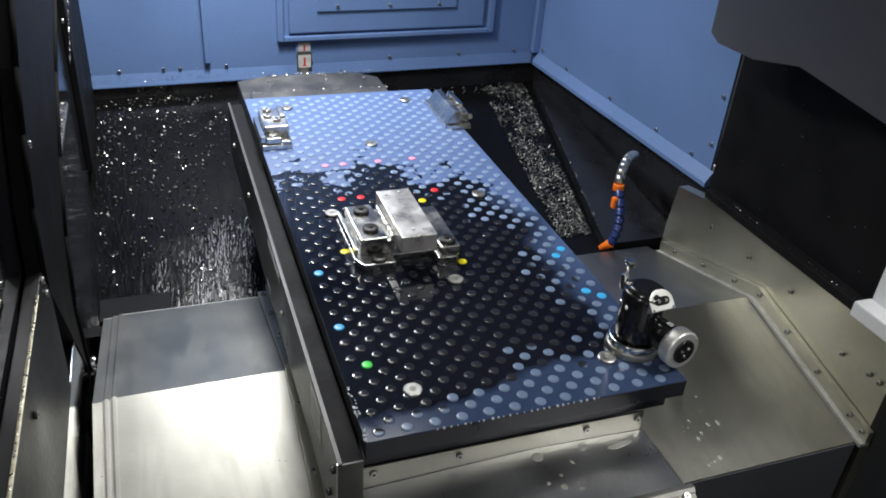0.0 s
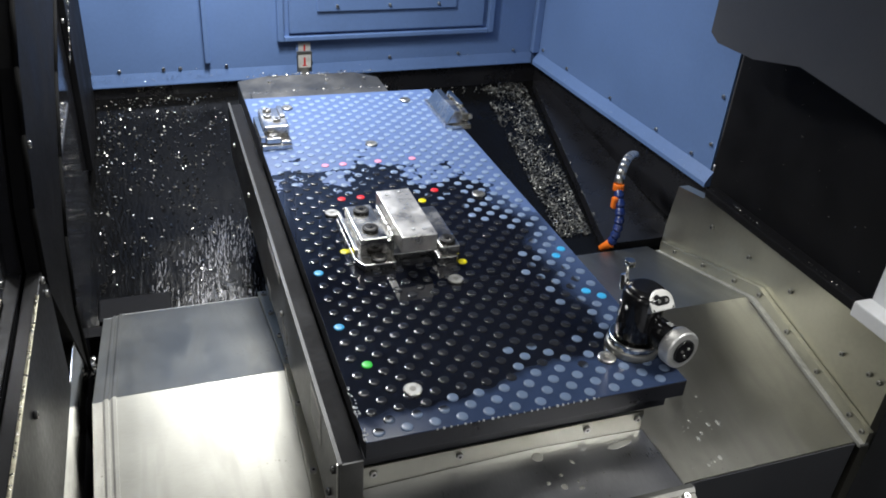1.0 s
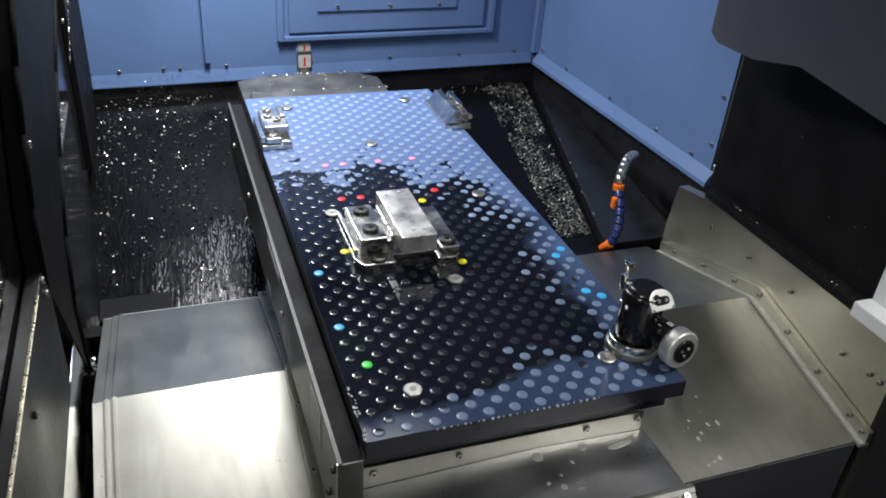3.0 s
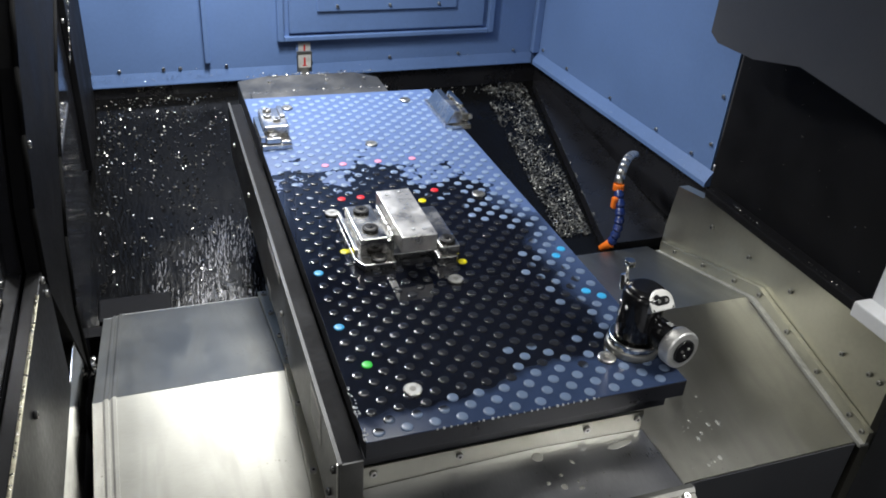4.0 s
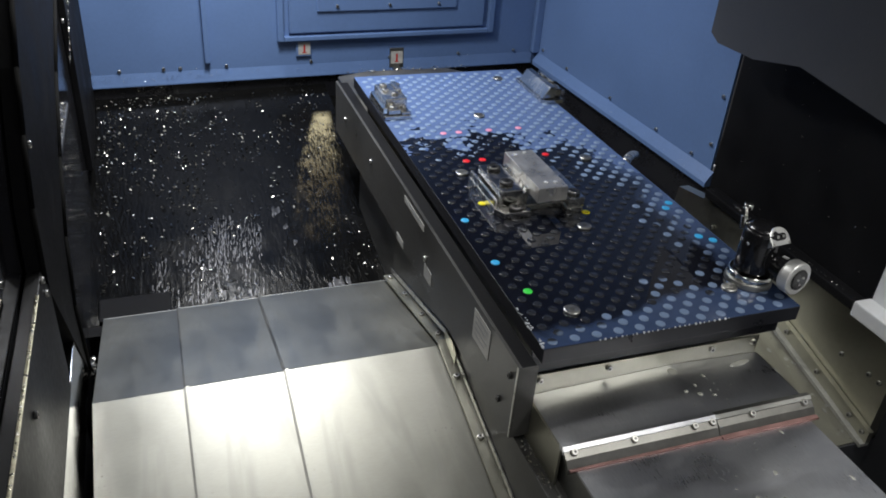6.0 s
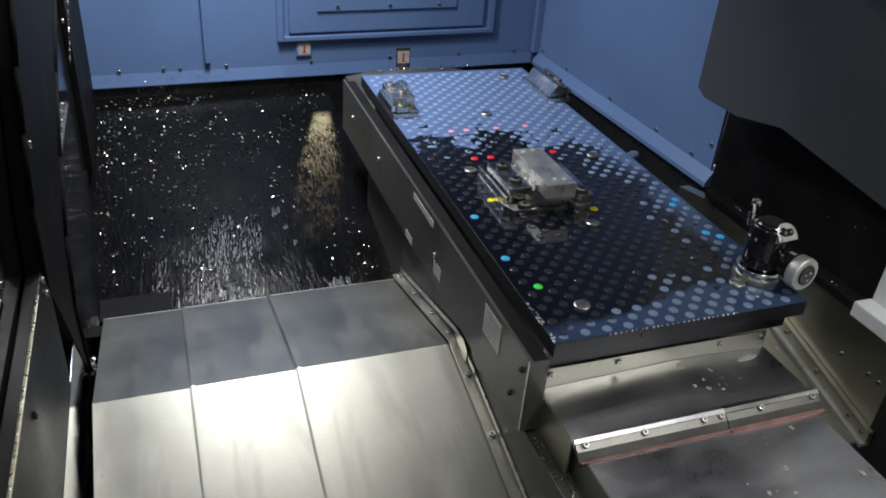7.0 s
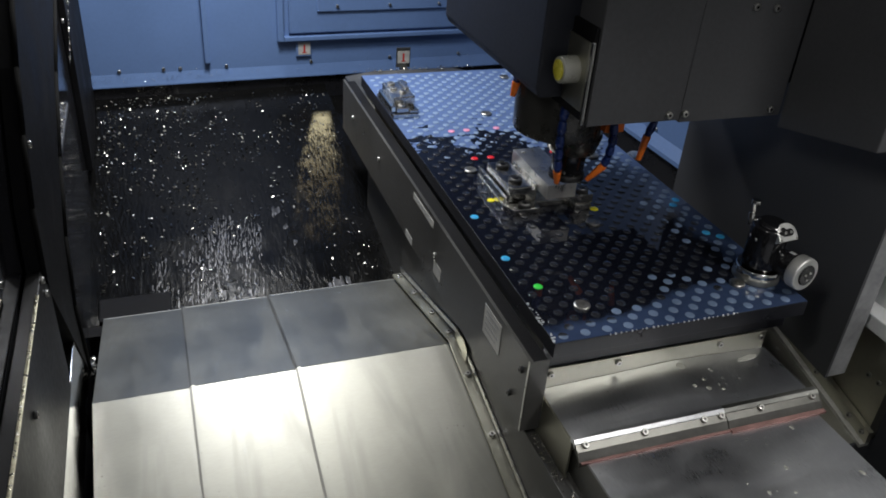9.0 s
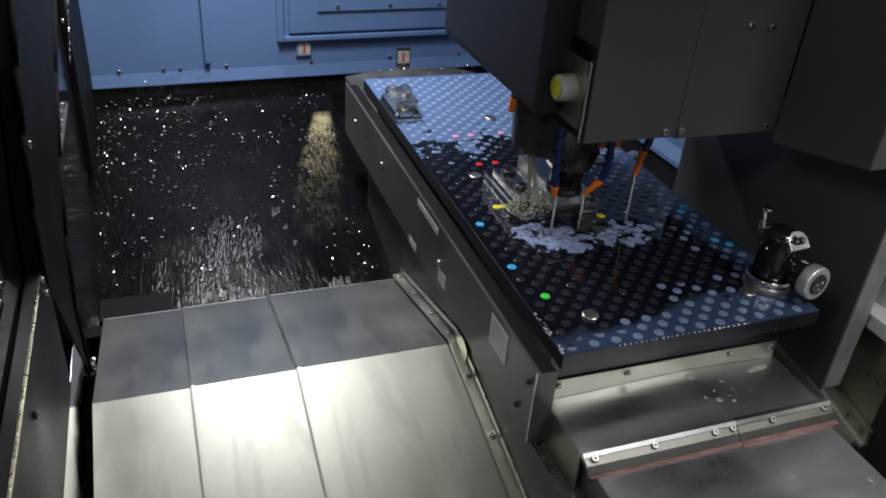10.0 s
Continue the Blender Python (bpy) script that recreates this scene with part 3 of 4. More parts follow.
def saddle():
    t = thing("saddle", "dark machine saddle carrying the table", "saddle")
    part("body", boxed(0.0, 0.50, -0.35, 1.30, 0.35, 0.70, 0.004), SKIRT, t)
    prof = [(y, z + 0.035) for y, z in RIDGE]
    part("flange", sheet(bmesh.new(), prof, "x", -0.012, -0.0005, 0.045), SLAB, t)
    part("flange_strip", sheet(bmesh.new(), [(y, z - 0.016) for y, z in prof], "x", -0.034, -0.0125, 0.006), DULL_WARM, t)
    part("flange_edge", sheet(bmesh.new(), [(y, z + 0.004) for y, z in prof], "x", -0.0145, -0.0122, 0.012), BOLT, t)
    part("tab", prismed([(0.50, 0.665), (0.455, 0.668), (0.43, 0.655), (0.43, 0.625), (0.50, 0.640)], "x", -0.017, -0.0148, 0.0006), DULL_WARM, t)
    for y in (0.88, 0.76, 0.63, 0.52, 0.40, 0.26, 0.12, -0.02):
        z = 0.625 - abs(y - 0.495) * 0.247
        part("screw", SCREW_BIG, BOLT, t).matrix_basis = pose(-0.023, y, z + 0.0185)
    part("ledge", boxed(-0.02, 0.0, -0.3, 1.30, 0.695, 0.70, 0.001), SKIRT, t)
    part("side_sheet", boxed(-0.0112, -0.0085, -0.3, 0.90, 0.45, 0.6945), SKIRT, t)
    part("far_cover", prismed([(0.03, 0.70), (0.03, 0.782), (0.12, 0.795), (0.40, 0.795), (0.48, 0.775), (0.52, 0.70)], "y", 1.20, 1.72, 0.003), FAR_STEEL, t)
    for x in (0.12, 0.30, 0.42):
        screw(t, pose(x, 1.66, 0.795))
    rnd = random.Random(9)
    crust = bmesh.new()
    for i in range(320):
        x = rnd.uniform(0.05, 0.47)
        y = rnd.choice((1.715, 1.56, 1.56)) + rnd.gauss(0, 0.006)
        flake(crust, rnd, (x, y, 0.798), rnd.uniform(0.0015, 0.005))
    tagged(part("chip_crust", crust, CHIP, t), kind="stuff")
    grit = bmesh.new()
    for i in range(260):
        flake(grit, rnd, (rnd.uniform(-0.018, -0.002), -0.25 + 0.65 * rnd.random() ** 0.8, 0.7025), rnd.uniform(0.001, 0.003))
    tagged(part("chip_grit", grit, CHIP, t), kind="stuff")
    part("far_step", boxed(0.05, 0.46, 1.40, 1.56, 0.7955, 0.801, 0.001), FAR_STEEL, t)
    m = part("marker", boxed(0.238, 0.288, 1.84, 1.846, 0.76, 0.83, 0.002), DULL, t)
    sticker(m, pose(0.263, 1.839, 0.797, 90), 0.042, 0.042, "red")
    part("marker_arm", boxed(0.25, 0.276, 1.70, 1.8395, 0.755, 0.762), DULL, t)
    return t


SADDLE = saddle()


def table():
    t = thing("machine_table", "dark machine table with sheet-metal side skirts", "machine table")
    part("body", boxed(0.03, 0.48, 0.06, 1.22, 0.80, 0.869, 0.003), GREY_DARK, t)
    sk = part("skirt", boxed(-0.036, -0.033, 0.005, 1.33, 0.715, 0.865), SKIRT, t)
    part("skirt_lip", boxed(-0.0328, -0.0305, 0.005, 1.33, 0.860, 0.8655), SKIRT, t)
    part("gutter", boxed(-0.0300, -0.001, 0.01, 1.33, 0.856, 0.859), SOOT, t)
    part("skirt_end", boxed(-0.0328, -0.001, 0.005, 0.008, 0.715, 0.862), SKIRT, t)
    part("skirt_edge", boxed(-0.0375, -0.0362, 0.0048, 0.0085, 0.716, 0.864), BOLT, t)
    far = part("skirt", boxed(0.503, 0.506, 0.10, 1.30, 0.76, 0.865), SKIRT, t)
    part("rib", boxed(-0.0345, -0.0331, 0.005, 1.33, 0.752, 0.757), DULL, t)
    for y, z, w, h in ((0.157, 0.82, 0.075, 0.062), (0.56, 0.845, 0.14, 0.016), (0.45, 0.757, 0.045, 0.03), (0.65, 0.725, 0.05, 0.018)):
        sticker(sk, pose(-0.0362, y, z, 90, 0, -90), w, h)
    for y, z in ((0.03, 0.83), (0.06, 0.755), (0.47, 0.785), (0.92, 0.80), (1.2, 0.80)):
        screw(t, pose(-0.036, y, z, 0, -90), y < 0.1)
    part("end_strip", boxed(0.0, 0.462, 0.030, 0.034, 0.777, 0.820, 0.001), DULL_WARM, t)
    part("end_plate", boxed(0.0, 0.50, 0.034, 0.038, 0.8205, 0.868, 0.001), SLAB, t)
    for x in (0.02, 0.15, 0.36, 0.45):
        screw(t, pose(x, 0.030, 0.808, 90))
    return t


TABLE = table()


def end_cover():
    t = thing("end_cover", "steel telescopic cover at the end of the table", "way cover", "table end covers")
    top = [(0.004, 0.779), (0.275, 0.789), (0.464, 0.781)]
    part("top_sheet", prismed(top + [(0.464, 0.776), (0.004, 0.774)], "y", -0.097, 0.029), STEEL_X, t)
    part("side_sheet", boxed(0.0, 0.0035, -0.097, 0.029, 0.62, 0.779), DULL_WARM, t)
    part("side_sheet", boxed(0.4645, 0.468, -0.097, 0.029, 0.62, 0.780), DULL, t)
    # folded lip in two lengths: a narrow fold on top and a dull apron below it
    for x0, x1, dz, fold in ((-0.003, 0.275, 0.0, STEEL_X), (0.2755, 0.470, -0.001, DULL)):
        part("lip", sheet(bmesh.new(), [(-0.0975, 0.7915 + dz), (-0.106, 0.7925 + dz), (-0.1115, 0.788 + dz)], "x", x0, x1, 0.009), fold, t, "bright folded steel lip")
        part("lip_apron", sheet(bmesh.new(), [(-0.1118, 0.7865 + dz), (-0.122, 0.780 + dz), (-0.131, 0.768 + dz)], "x", x0 + 0.001, x1 - 0.001, 0.010), FAR_STEEL, t)
    part("lip_wiper", boxed(0.0, 0.275, -0.1360, -0.1315, 0.7665, 0.7695), RED_WIPER, t, "worn red wiper strip")
    part("lip_wiper", boxed(0.276, 0.468, -0.1400, -0.1315, 0.7665, 0.7705), RED_WIPER, t, "worn red wiper strip")
    for x in (0.014, 0.12, 0.232, 0.266, 0.345, 0.452):
        screw(t, pose(x, -0.1145, 0.785, 25))
    for x, y, r in ((0.271, 0.012, 0.009), (0.29, -0.03, 0.003), (0.265, -0.04, 0.0035), (0.285, -0.052, 0.005), (0.31, -0.06, 0.003)):
        part("dried_drop", dome(bmesh.new(), r, 0.0008, pose(x, y, 0.7885), 14), WHITE_WORN, t)
    smear = dome(bmesh.new(), 0.014, 0.0006, pose(0.41, 0.006, 0.784, 0, 0, 8) @ Matrix.Diagonal((1.7, 0.42, 1, 1)), 18)
    part("dried_drop", smear, WHITE_WORN, t)
    return t


END_A = end_cover()


def end_cover_low():
    t = thing("end_cover", "lower steel telescopic cover section at the table's end", "way cover", "table end covers")
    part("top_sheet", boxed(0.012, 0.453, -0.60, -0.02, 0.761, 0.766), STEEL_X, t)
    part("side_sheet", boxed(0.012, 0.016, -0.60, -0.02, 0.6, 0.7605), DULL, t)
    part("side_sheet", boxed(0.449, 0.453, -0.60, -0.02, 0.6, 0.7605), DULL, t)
    return t


END_B = end_cover_low()
spatter(END_B, 9, 60, 0.17, 0.40, -0.42, -0.05, lambda y: (0.7661, 0), 0.003)
spatter(END_A, 12, 16, 0.24, 0.36, -0.09, 0.02, lambda y: (0.7880, 0), 0.0022)

# ---- fixture plate ----
PLATE_W, PLATE_L = 0.5, 1.26


def wet_dim_mask(n, k, plate, loose=0.0):
    """A puddle on the plate: 1 where coolant lies. The near end's weaker light is mixed in."""
    tc = n.new("ShaderNodeTexCoord")
    tc.object = plate
    sep = n.new("ShaderNodeSeparateXYZ")
    k.new(tc.outputs["Object"], sep.inputs["Vector"])
    nz = n.new("ShaderNodeTexNoise")
    nz.inputs["Scale"].default_value, nz.inputs["Detail"].default_value = 9, 5
    k.new(tc.outputs["Object"], nz.inputs["Vector"])

    def math_node(op, a, b=None, c=None):
        m = n.new("ShaderNodeMath")
        m.operation = op
        for i, v in enumerate((a, b, c)):
            if v is None:
                continue
            if isinstance(v, (int, float)):
                m.inputs[i].default_value = v
            else:
                k.new(v, m.inputs[i])
        return m.outputs[0]
    x, y, w = sep.outputs["X"], sep.outputs["Y"], nz.outputs["Fac"]
    lace = n.new("ShaderNodeTexNoise")
    lace.inputs["Scale"].default_value, lace.inputs["Detail"].default_value, lace.inputs["Distortion"].default_value = 34, 3, 0.8
    k.new(tc.outputs["Object"], lace.inputs["Vector"])
    jag = math_node("ADD", math_node("MULTIPLY_ADD", w, 0.42, -0.345), math_node("MULTIPLY", lace.outputs["Fac"], 0.27))
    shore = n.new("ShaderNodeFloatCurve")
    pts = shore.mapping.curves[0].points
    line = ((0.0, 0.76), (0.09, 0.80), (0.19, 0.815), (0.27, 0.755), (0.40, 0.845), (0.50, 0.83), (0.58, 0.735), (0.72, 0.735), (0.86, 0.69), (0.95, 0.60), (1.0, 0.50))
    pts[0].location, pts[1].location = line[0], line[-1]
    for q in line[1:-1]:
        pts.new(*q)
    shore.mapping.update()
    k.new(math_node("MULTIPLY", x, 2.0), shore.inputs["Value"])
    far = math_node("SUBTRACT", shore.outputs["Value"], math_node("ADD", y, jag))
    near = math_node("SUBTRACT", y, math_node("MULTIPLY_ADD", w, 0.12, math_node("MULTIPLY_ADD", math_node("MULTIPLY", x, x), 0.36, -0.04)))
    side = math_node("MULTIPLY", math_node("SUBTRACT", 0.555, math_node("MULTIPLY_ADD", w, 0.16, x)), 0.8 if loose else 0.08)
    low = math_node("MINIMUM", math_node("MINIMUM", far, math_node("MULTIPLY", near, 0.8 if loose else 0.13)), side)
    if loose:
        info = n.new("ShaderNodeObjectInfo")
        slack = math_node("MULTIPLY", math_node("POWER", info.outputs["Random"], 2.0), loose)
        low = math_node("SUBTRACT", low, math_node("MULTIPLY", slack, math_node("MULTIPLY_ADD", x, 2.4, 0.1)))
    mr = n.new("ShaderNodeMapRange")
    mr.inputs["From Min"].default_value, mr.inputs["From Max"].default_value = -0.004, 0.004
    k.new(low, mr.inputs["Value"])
    # weaker light over the near end, painted by blending towards the wet colour
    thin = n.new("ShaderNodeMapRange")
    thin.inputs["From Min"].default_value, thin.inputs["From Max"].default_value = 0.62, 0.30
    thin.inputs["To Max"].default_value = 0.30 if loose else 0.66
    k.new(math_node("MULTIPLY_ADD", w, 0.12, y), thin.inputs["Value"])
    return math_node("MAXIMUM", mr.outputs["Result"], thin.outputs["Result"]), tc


def wet_material(name, dry, wet, rough_dry, rough_wet, plate, metal=0.0, loose=0.0):
    m, n, k, b = nodes_of(name)
    mask, tc = wet_dim_mask(n, k, plate, loose)
    nz = n.new("ShaderNodeTexNoise")
    nz.inputs["Scale"].default_value = 40
    k.new(tc.outputs["Object"], nz.inputs["Vector"])
    var = n.new("ShaderNodeMix")
    var.data_type = "RGBA"
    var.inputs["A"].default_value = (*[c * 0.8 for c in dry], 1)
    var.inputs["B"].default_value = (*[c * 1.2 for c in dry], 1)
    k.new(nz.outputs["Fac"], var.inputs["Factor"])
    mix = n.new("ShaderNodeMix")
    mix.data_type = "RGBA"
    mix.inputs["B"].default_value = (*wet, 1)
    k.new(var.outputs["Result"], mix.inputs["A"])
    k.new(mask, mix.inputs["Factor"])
    k.new(mix.outputs["Result"], b.inputs["Base Color"])
    rr = n.new("ShaderNodeMapRange")
    rr.inputs["To Min"].default_value, rr.inputs["To Max"].default_value = rough_dry, rough_wet
    k.new(mask, rr.inputs["Value"])
    k.new(rr.outputs["Result"], b.inputs["Roughness"])
    sp = n.new("ShaderNodeMapRange")
    sp.inputs["To Min"].default_value, sp.inputs["To Max"].default_value = 0.6, 0.5
    k.new(mask, sp.inputs["Value"])
    k.new(sp.outputs["Result"], b.inputs["Specular IOR Level"])
    b.inputs["Metallic"].default_value = metal
    return m


def fixture_plate():
    t = thing("fixture_plate", "dark blue fixture plate with plugged holes, half flooded by coolant", "fixture plate")
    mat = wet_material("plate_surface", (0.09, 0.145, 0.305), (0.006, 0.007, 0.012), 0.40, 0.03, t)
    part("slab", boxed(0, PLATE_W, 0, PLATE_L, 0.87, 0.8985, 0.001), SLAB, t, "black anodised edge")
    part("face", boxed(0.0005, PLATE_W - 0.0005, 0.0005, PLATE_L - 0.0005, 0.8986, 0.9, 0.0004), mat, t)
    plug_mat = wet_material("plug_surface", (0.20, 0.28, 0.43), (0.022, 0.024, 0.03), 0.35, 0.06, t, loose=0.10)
    plug = mesh("plug", dome(bmesh.new(), 0.0085, 0.0016, Matrix.Identity(4), 16))
    plug.materials.append(plug_mat)
    colours = {"red": (0.8, 0.02, 0.03), "yellow": (0.85, 0.75, 0.0), "cyan": (0.05, 0.45, 0.85), "green": (0.05, 0.75, 0.08), "pink": (0.75, 0.3, 0.45)}
    cmesh = {}
    for c, v in colours.items():
        me = mesh("plug_" + c, dome(bmesh.new(), 0.0085, 0.0018, Matrix.Identity(4), 16))
        me.materials.append(surface(c + "_plug", v, 0.35, 0, 0.05))
        cmesh[c] = me
    special = {(5, 33): "red", (7, 33): "red", (15, 33): "red", (3, 23): "yellow", (13, 31): "yellow", (13, 19): "yellow",
               (0, 20): "cyan", (0, 12): "cyan", (22, 18): "cyan", (23, 19): "cyan", (22, 12): "cyan", (23, 11): "cyan",
               (1, 7): "green", (5, 41): "pink", (7, 41): "pink", (11, 41): "pink", (15, 41): "pink"}
    rest = bmesh.new()
    for j in range(62):
        for i in range(24):
            if (i + j) % 2:
                continue
            x, y = 0.0213 + 0.02 * i, 0.0144 + 0.02 * j
            c = special.get((i, j))
            if j < 26 or c:
                ob = new("plug", cmesh[c] if c else plug)
                ob.parent = t
                ob.matrix_basis = pose(x, y, 0.9)
                if c:
                    ob["label"] = c + " plastic hole plug"
            else:
                dome(rest, 0.0085, 0.0015, pose(x, y, 0.9), 10)
    tagged(part("plug_field", rest, plug_mat, t), kind="stuff")
    rnd = random.Random(11)
    drops = bmesh.new()
    for i in range(26):
        s = rnd.uniform(0.0012, 0.0024)
        bmesh.ops.create_icosphere(drops, subdivisions=1, radius=s, matrix=Matrix.Translation((0.10 + 0.25 * i / 25 + rnd.uniform(-0.002, 0.002), 0.0008, 0.899)))
    for i in range(34):
        s = rnd.uniform(0.0012, 0.0028)
        bmesh.ops.create_icosphere(drops, subdivisions=1, radius=s, matrix=Matrix.Translation((rnd.uniform(-0.001, 0.006), 0.005 + 0.11 * rnd.random() ** 1.5, 0.8995)))
    tagged(part("droplets", drops, WATER, t), kind="stuff")
    cap = mesh("cap_screw", tubed(0.014, 0.0135, 0.005, pose(0, 0, 0.0025), 20, 0.001))
    cap.materials.append(DULL)
    socket = mesh("socket", tubed(0.0050, 0.0050, 0.0012, pose(0, 0, 0.0049), 6))
    socket.materials.append(FAR_STEEL)
    ringm = mesh("rim", tubed(0.0142, 0.0125, 0.0012, pose(0, 0, 0.0046), 20, 0, False))
    ringm.materials.append(BOLT)
    for x, y in ((0.09, 0.082), (0.248, 0.338), (0.089, 0.616), (0.404, 0.077), (0.249, 0.925), (0.096, 1.178), (0.409, 1.184), (0.407, 0.636)):
        ob = new("cap_screw", cap)
        ob.parent = t
        ob.matrix_basis = pose(x, y, 0.9)
        ob["label"] = "bright steel cap screw"
        for nm, me in (("socket", socket), ("rim", ringm)):
            new(nm, me).parent = ob
    return t


PLATE = fixture_plate()


def vise():
    t = thing("vise", "low machined aluminium vise with black screws", "vise")
    base = [(0.088, 0.425), (0.100, 0.400), (0.158, 0.400), (0.158, 0.425), (0.236, 0.425), (0.236, 0.395), (0.272, 0.395), (0.272, 0.56), (0.088, 0.575)]
    part("base", prismed(base, "z", 0.9, 0.914, 0.0015), ALU, t)
    part("side_rail", boxed(0.089, 0.096, 0.43, 0.57, 0.9145, 0.930, 0.0015), ALU, t)
    part("fixed_jaw", boxed(0.100, 0.150, 0.43, 0.555, 0.9145, 0.948, 0.002), ALU, t)
    jaw = part("serrated_jaw", boxed(0.1505, 0.1570, 0.431, 0.549, 0.9145, 0.940, 0.001), ALU, t)
    for i in range(6):
        part("tooth", boxed(0.1573, 0.1628, 0.432 + i * 0.02, 0.448 + i * 0.02, 0.9145, 0.950, 0.002), ALU, jaw)
    part("moving_jaw", prismed([(0.2285, 0.44), (0.240, 0.44), (0.240, 0.398), (0.276, 0.398), (0.276, 0.55), (0.2285, 0.55)], "z", 0.9145, 0.934, 0.002), ALU, t)
    for x, y, z in ((0.125, 0.530, 0.948), (0.125, 0.462, 0.948), (0.130, 0.414, 0.914), (0.258, 0.418, 0.934)):
        c = part("clamp_screw", tubed(0.0145, 0.0145, 0.006, pose(x, y, z + 0.003), 24, 0.001), BOLT_BLACK, t, "black socket-head screw")
        part("socket", tubed(0.005, 0.005, 0.0015, pose(x, y, z + 0.0064), 6), BLACK, c)
        part("washer_ring", tubed(0.010, 0.009, 0.0012, pose(x, y, z + 0.0062), 20, 0, False), BOLT, c)
    return t


VISE = vise()


def block():
    ob = part("workpiece", boxed(0.1635, 0.228, 0.390, 0.568, 0.937, 0.968, 0.0012), ALU_BLOCK)
    tagged(ob, "bright aluminium block clamped in the vise", "workpiece")
    for x, y in ((0.18, 0.55), (0.205, 0.556), (0.19, 0.415), (0.21, 0.412)):
        part("drop", dome(bmesh.new(), 0.0045, 0.002, pose(x, y, 0.968), 12), WATER, ob)
    return ob


BLOCK = block()


def clamp_screws(t, places, z):
    for x, y in places:
        c = part("clamp_screw", tubed(0.0095, 0.0095, 0.005, pose(x, y, z + 0.0025), 20, 0.001), BOLT, t)
        part("socket", tubed(0.0045, 0.0045, 0.001, pose(x, y, z + 0.0053), 6), BOLT_BLACK, c)


def clamp_square():
    """Upright block with a low step in front and a rail on its outer side."""
    t = thing("clamp", "polished aluminium clamp block with an outer rail", "clamp", "plate clamps")
    t.matrix_basis = pose(0.034, 0.94, 0.9)
    part("base", boxed(-0.034, 0.034, -0.006, 0.150, 0.0, 0.012, 0.002), ALU, t)
    part("block", boxed(-0.023, 0.033, 0.026, 0.140, 0.0125, 0.044, 0.003), ALU, t)
    part("step", boxed(-0.023, 0.010, 0.0, 0.0255, 0.0125, 0.026, 0.002), ALU, t)
    part("foot", boxed(0.0105, 0.033, -0.004, 0.0255, 0.0125, 0.020, 0.002), ALU, t)
    part("rail", boxed(-0.036, -0.0235, 0.004, 0.128, 0.0125, 0.030, 0.002), CHROME, t)
    part("ridge", boxed(0.020, 0.032, 0.075, 0.138, 0.0445, 0.050, 0.002), ALU, t)
    clamp_screws(t, ((-0.004, 0.122), (-0.008, 0.085), (0.010, 0.062)), 0.044)
    clamp_screws(t, ((-0.006, 0.013),), 0.026)
    return t


def clamp_wedge():
    """Long wedge, its slope towards the plate, with bolts along its outer side."""
    t = thing("clamp", "aluminium clamp wedge with bolts along its outer side", "clamp", "plate clamps")
    t.matrix_basis = pose(0.486, 0.975, 0.9)
    part("base", prismed([(-0.032, 0.012), (-0.018, 0.0), (0.032, 0.0), (0.032, 0.17), (-0.032, 0.185)], "z", 0.0, 0.012, 0.002), ALU, t)
    part("block", prismed([(-0.030, 0.0125), (-0.010, 0.044), (0.006, 0.044), (0.006, 0.0125)], "y", 0.008, 0.165, 0.002), ALU, t)
    part("jaw", boxed(0.0065, 0.030, 0.015, 0.150, 0.0125, 0.036, 0.003), ALU, t)
    part("ridge", boxed(0.016, 0.027, 0.05, 0.145, 0.0365, 0.046, 0.002), CHROME, t)
    clamp_screws(t, ((0.014, 0.03), (0.011, 0.075), (0.011, 0.12)), 0.0362)
    for y in (0.022, 0.10):
        part("side_bolt", tubed(0.007, 0.007, 0.010, pose(0.0345, y, 0.024, 0, 90), 14, 0.001), BOLT, t)
    return t


CLAMP_L = clamp_square()
CLAMP_R = clamp_wedge()


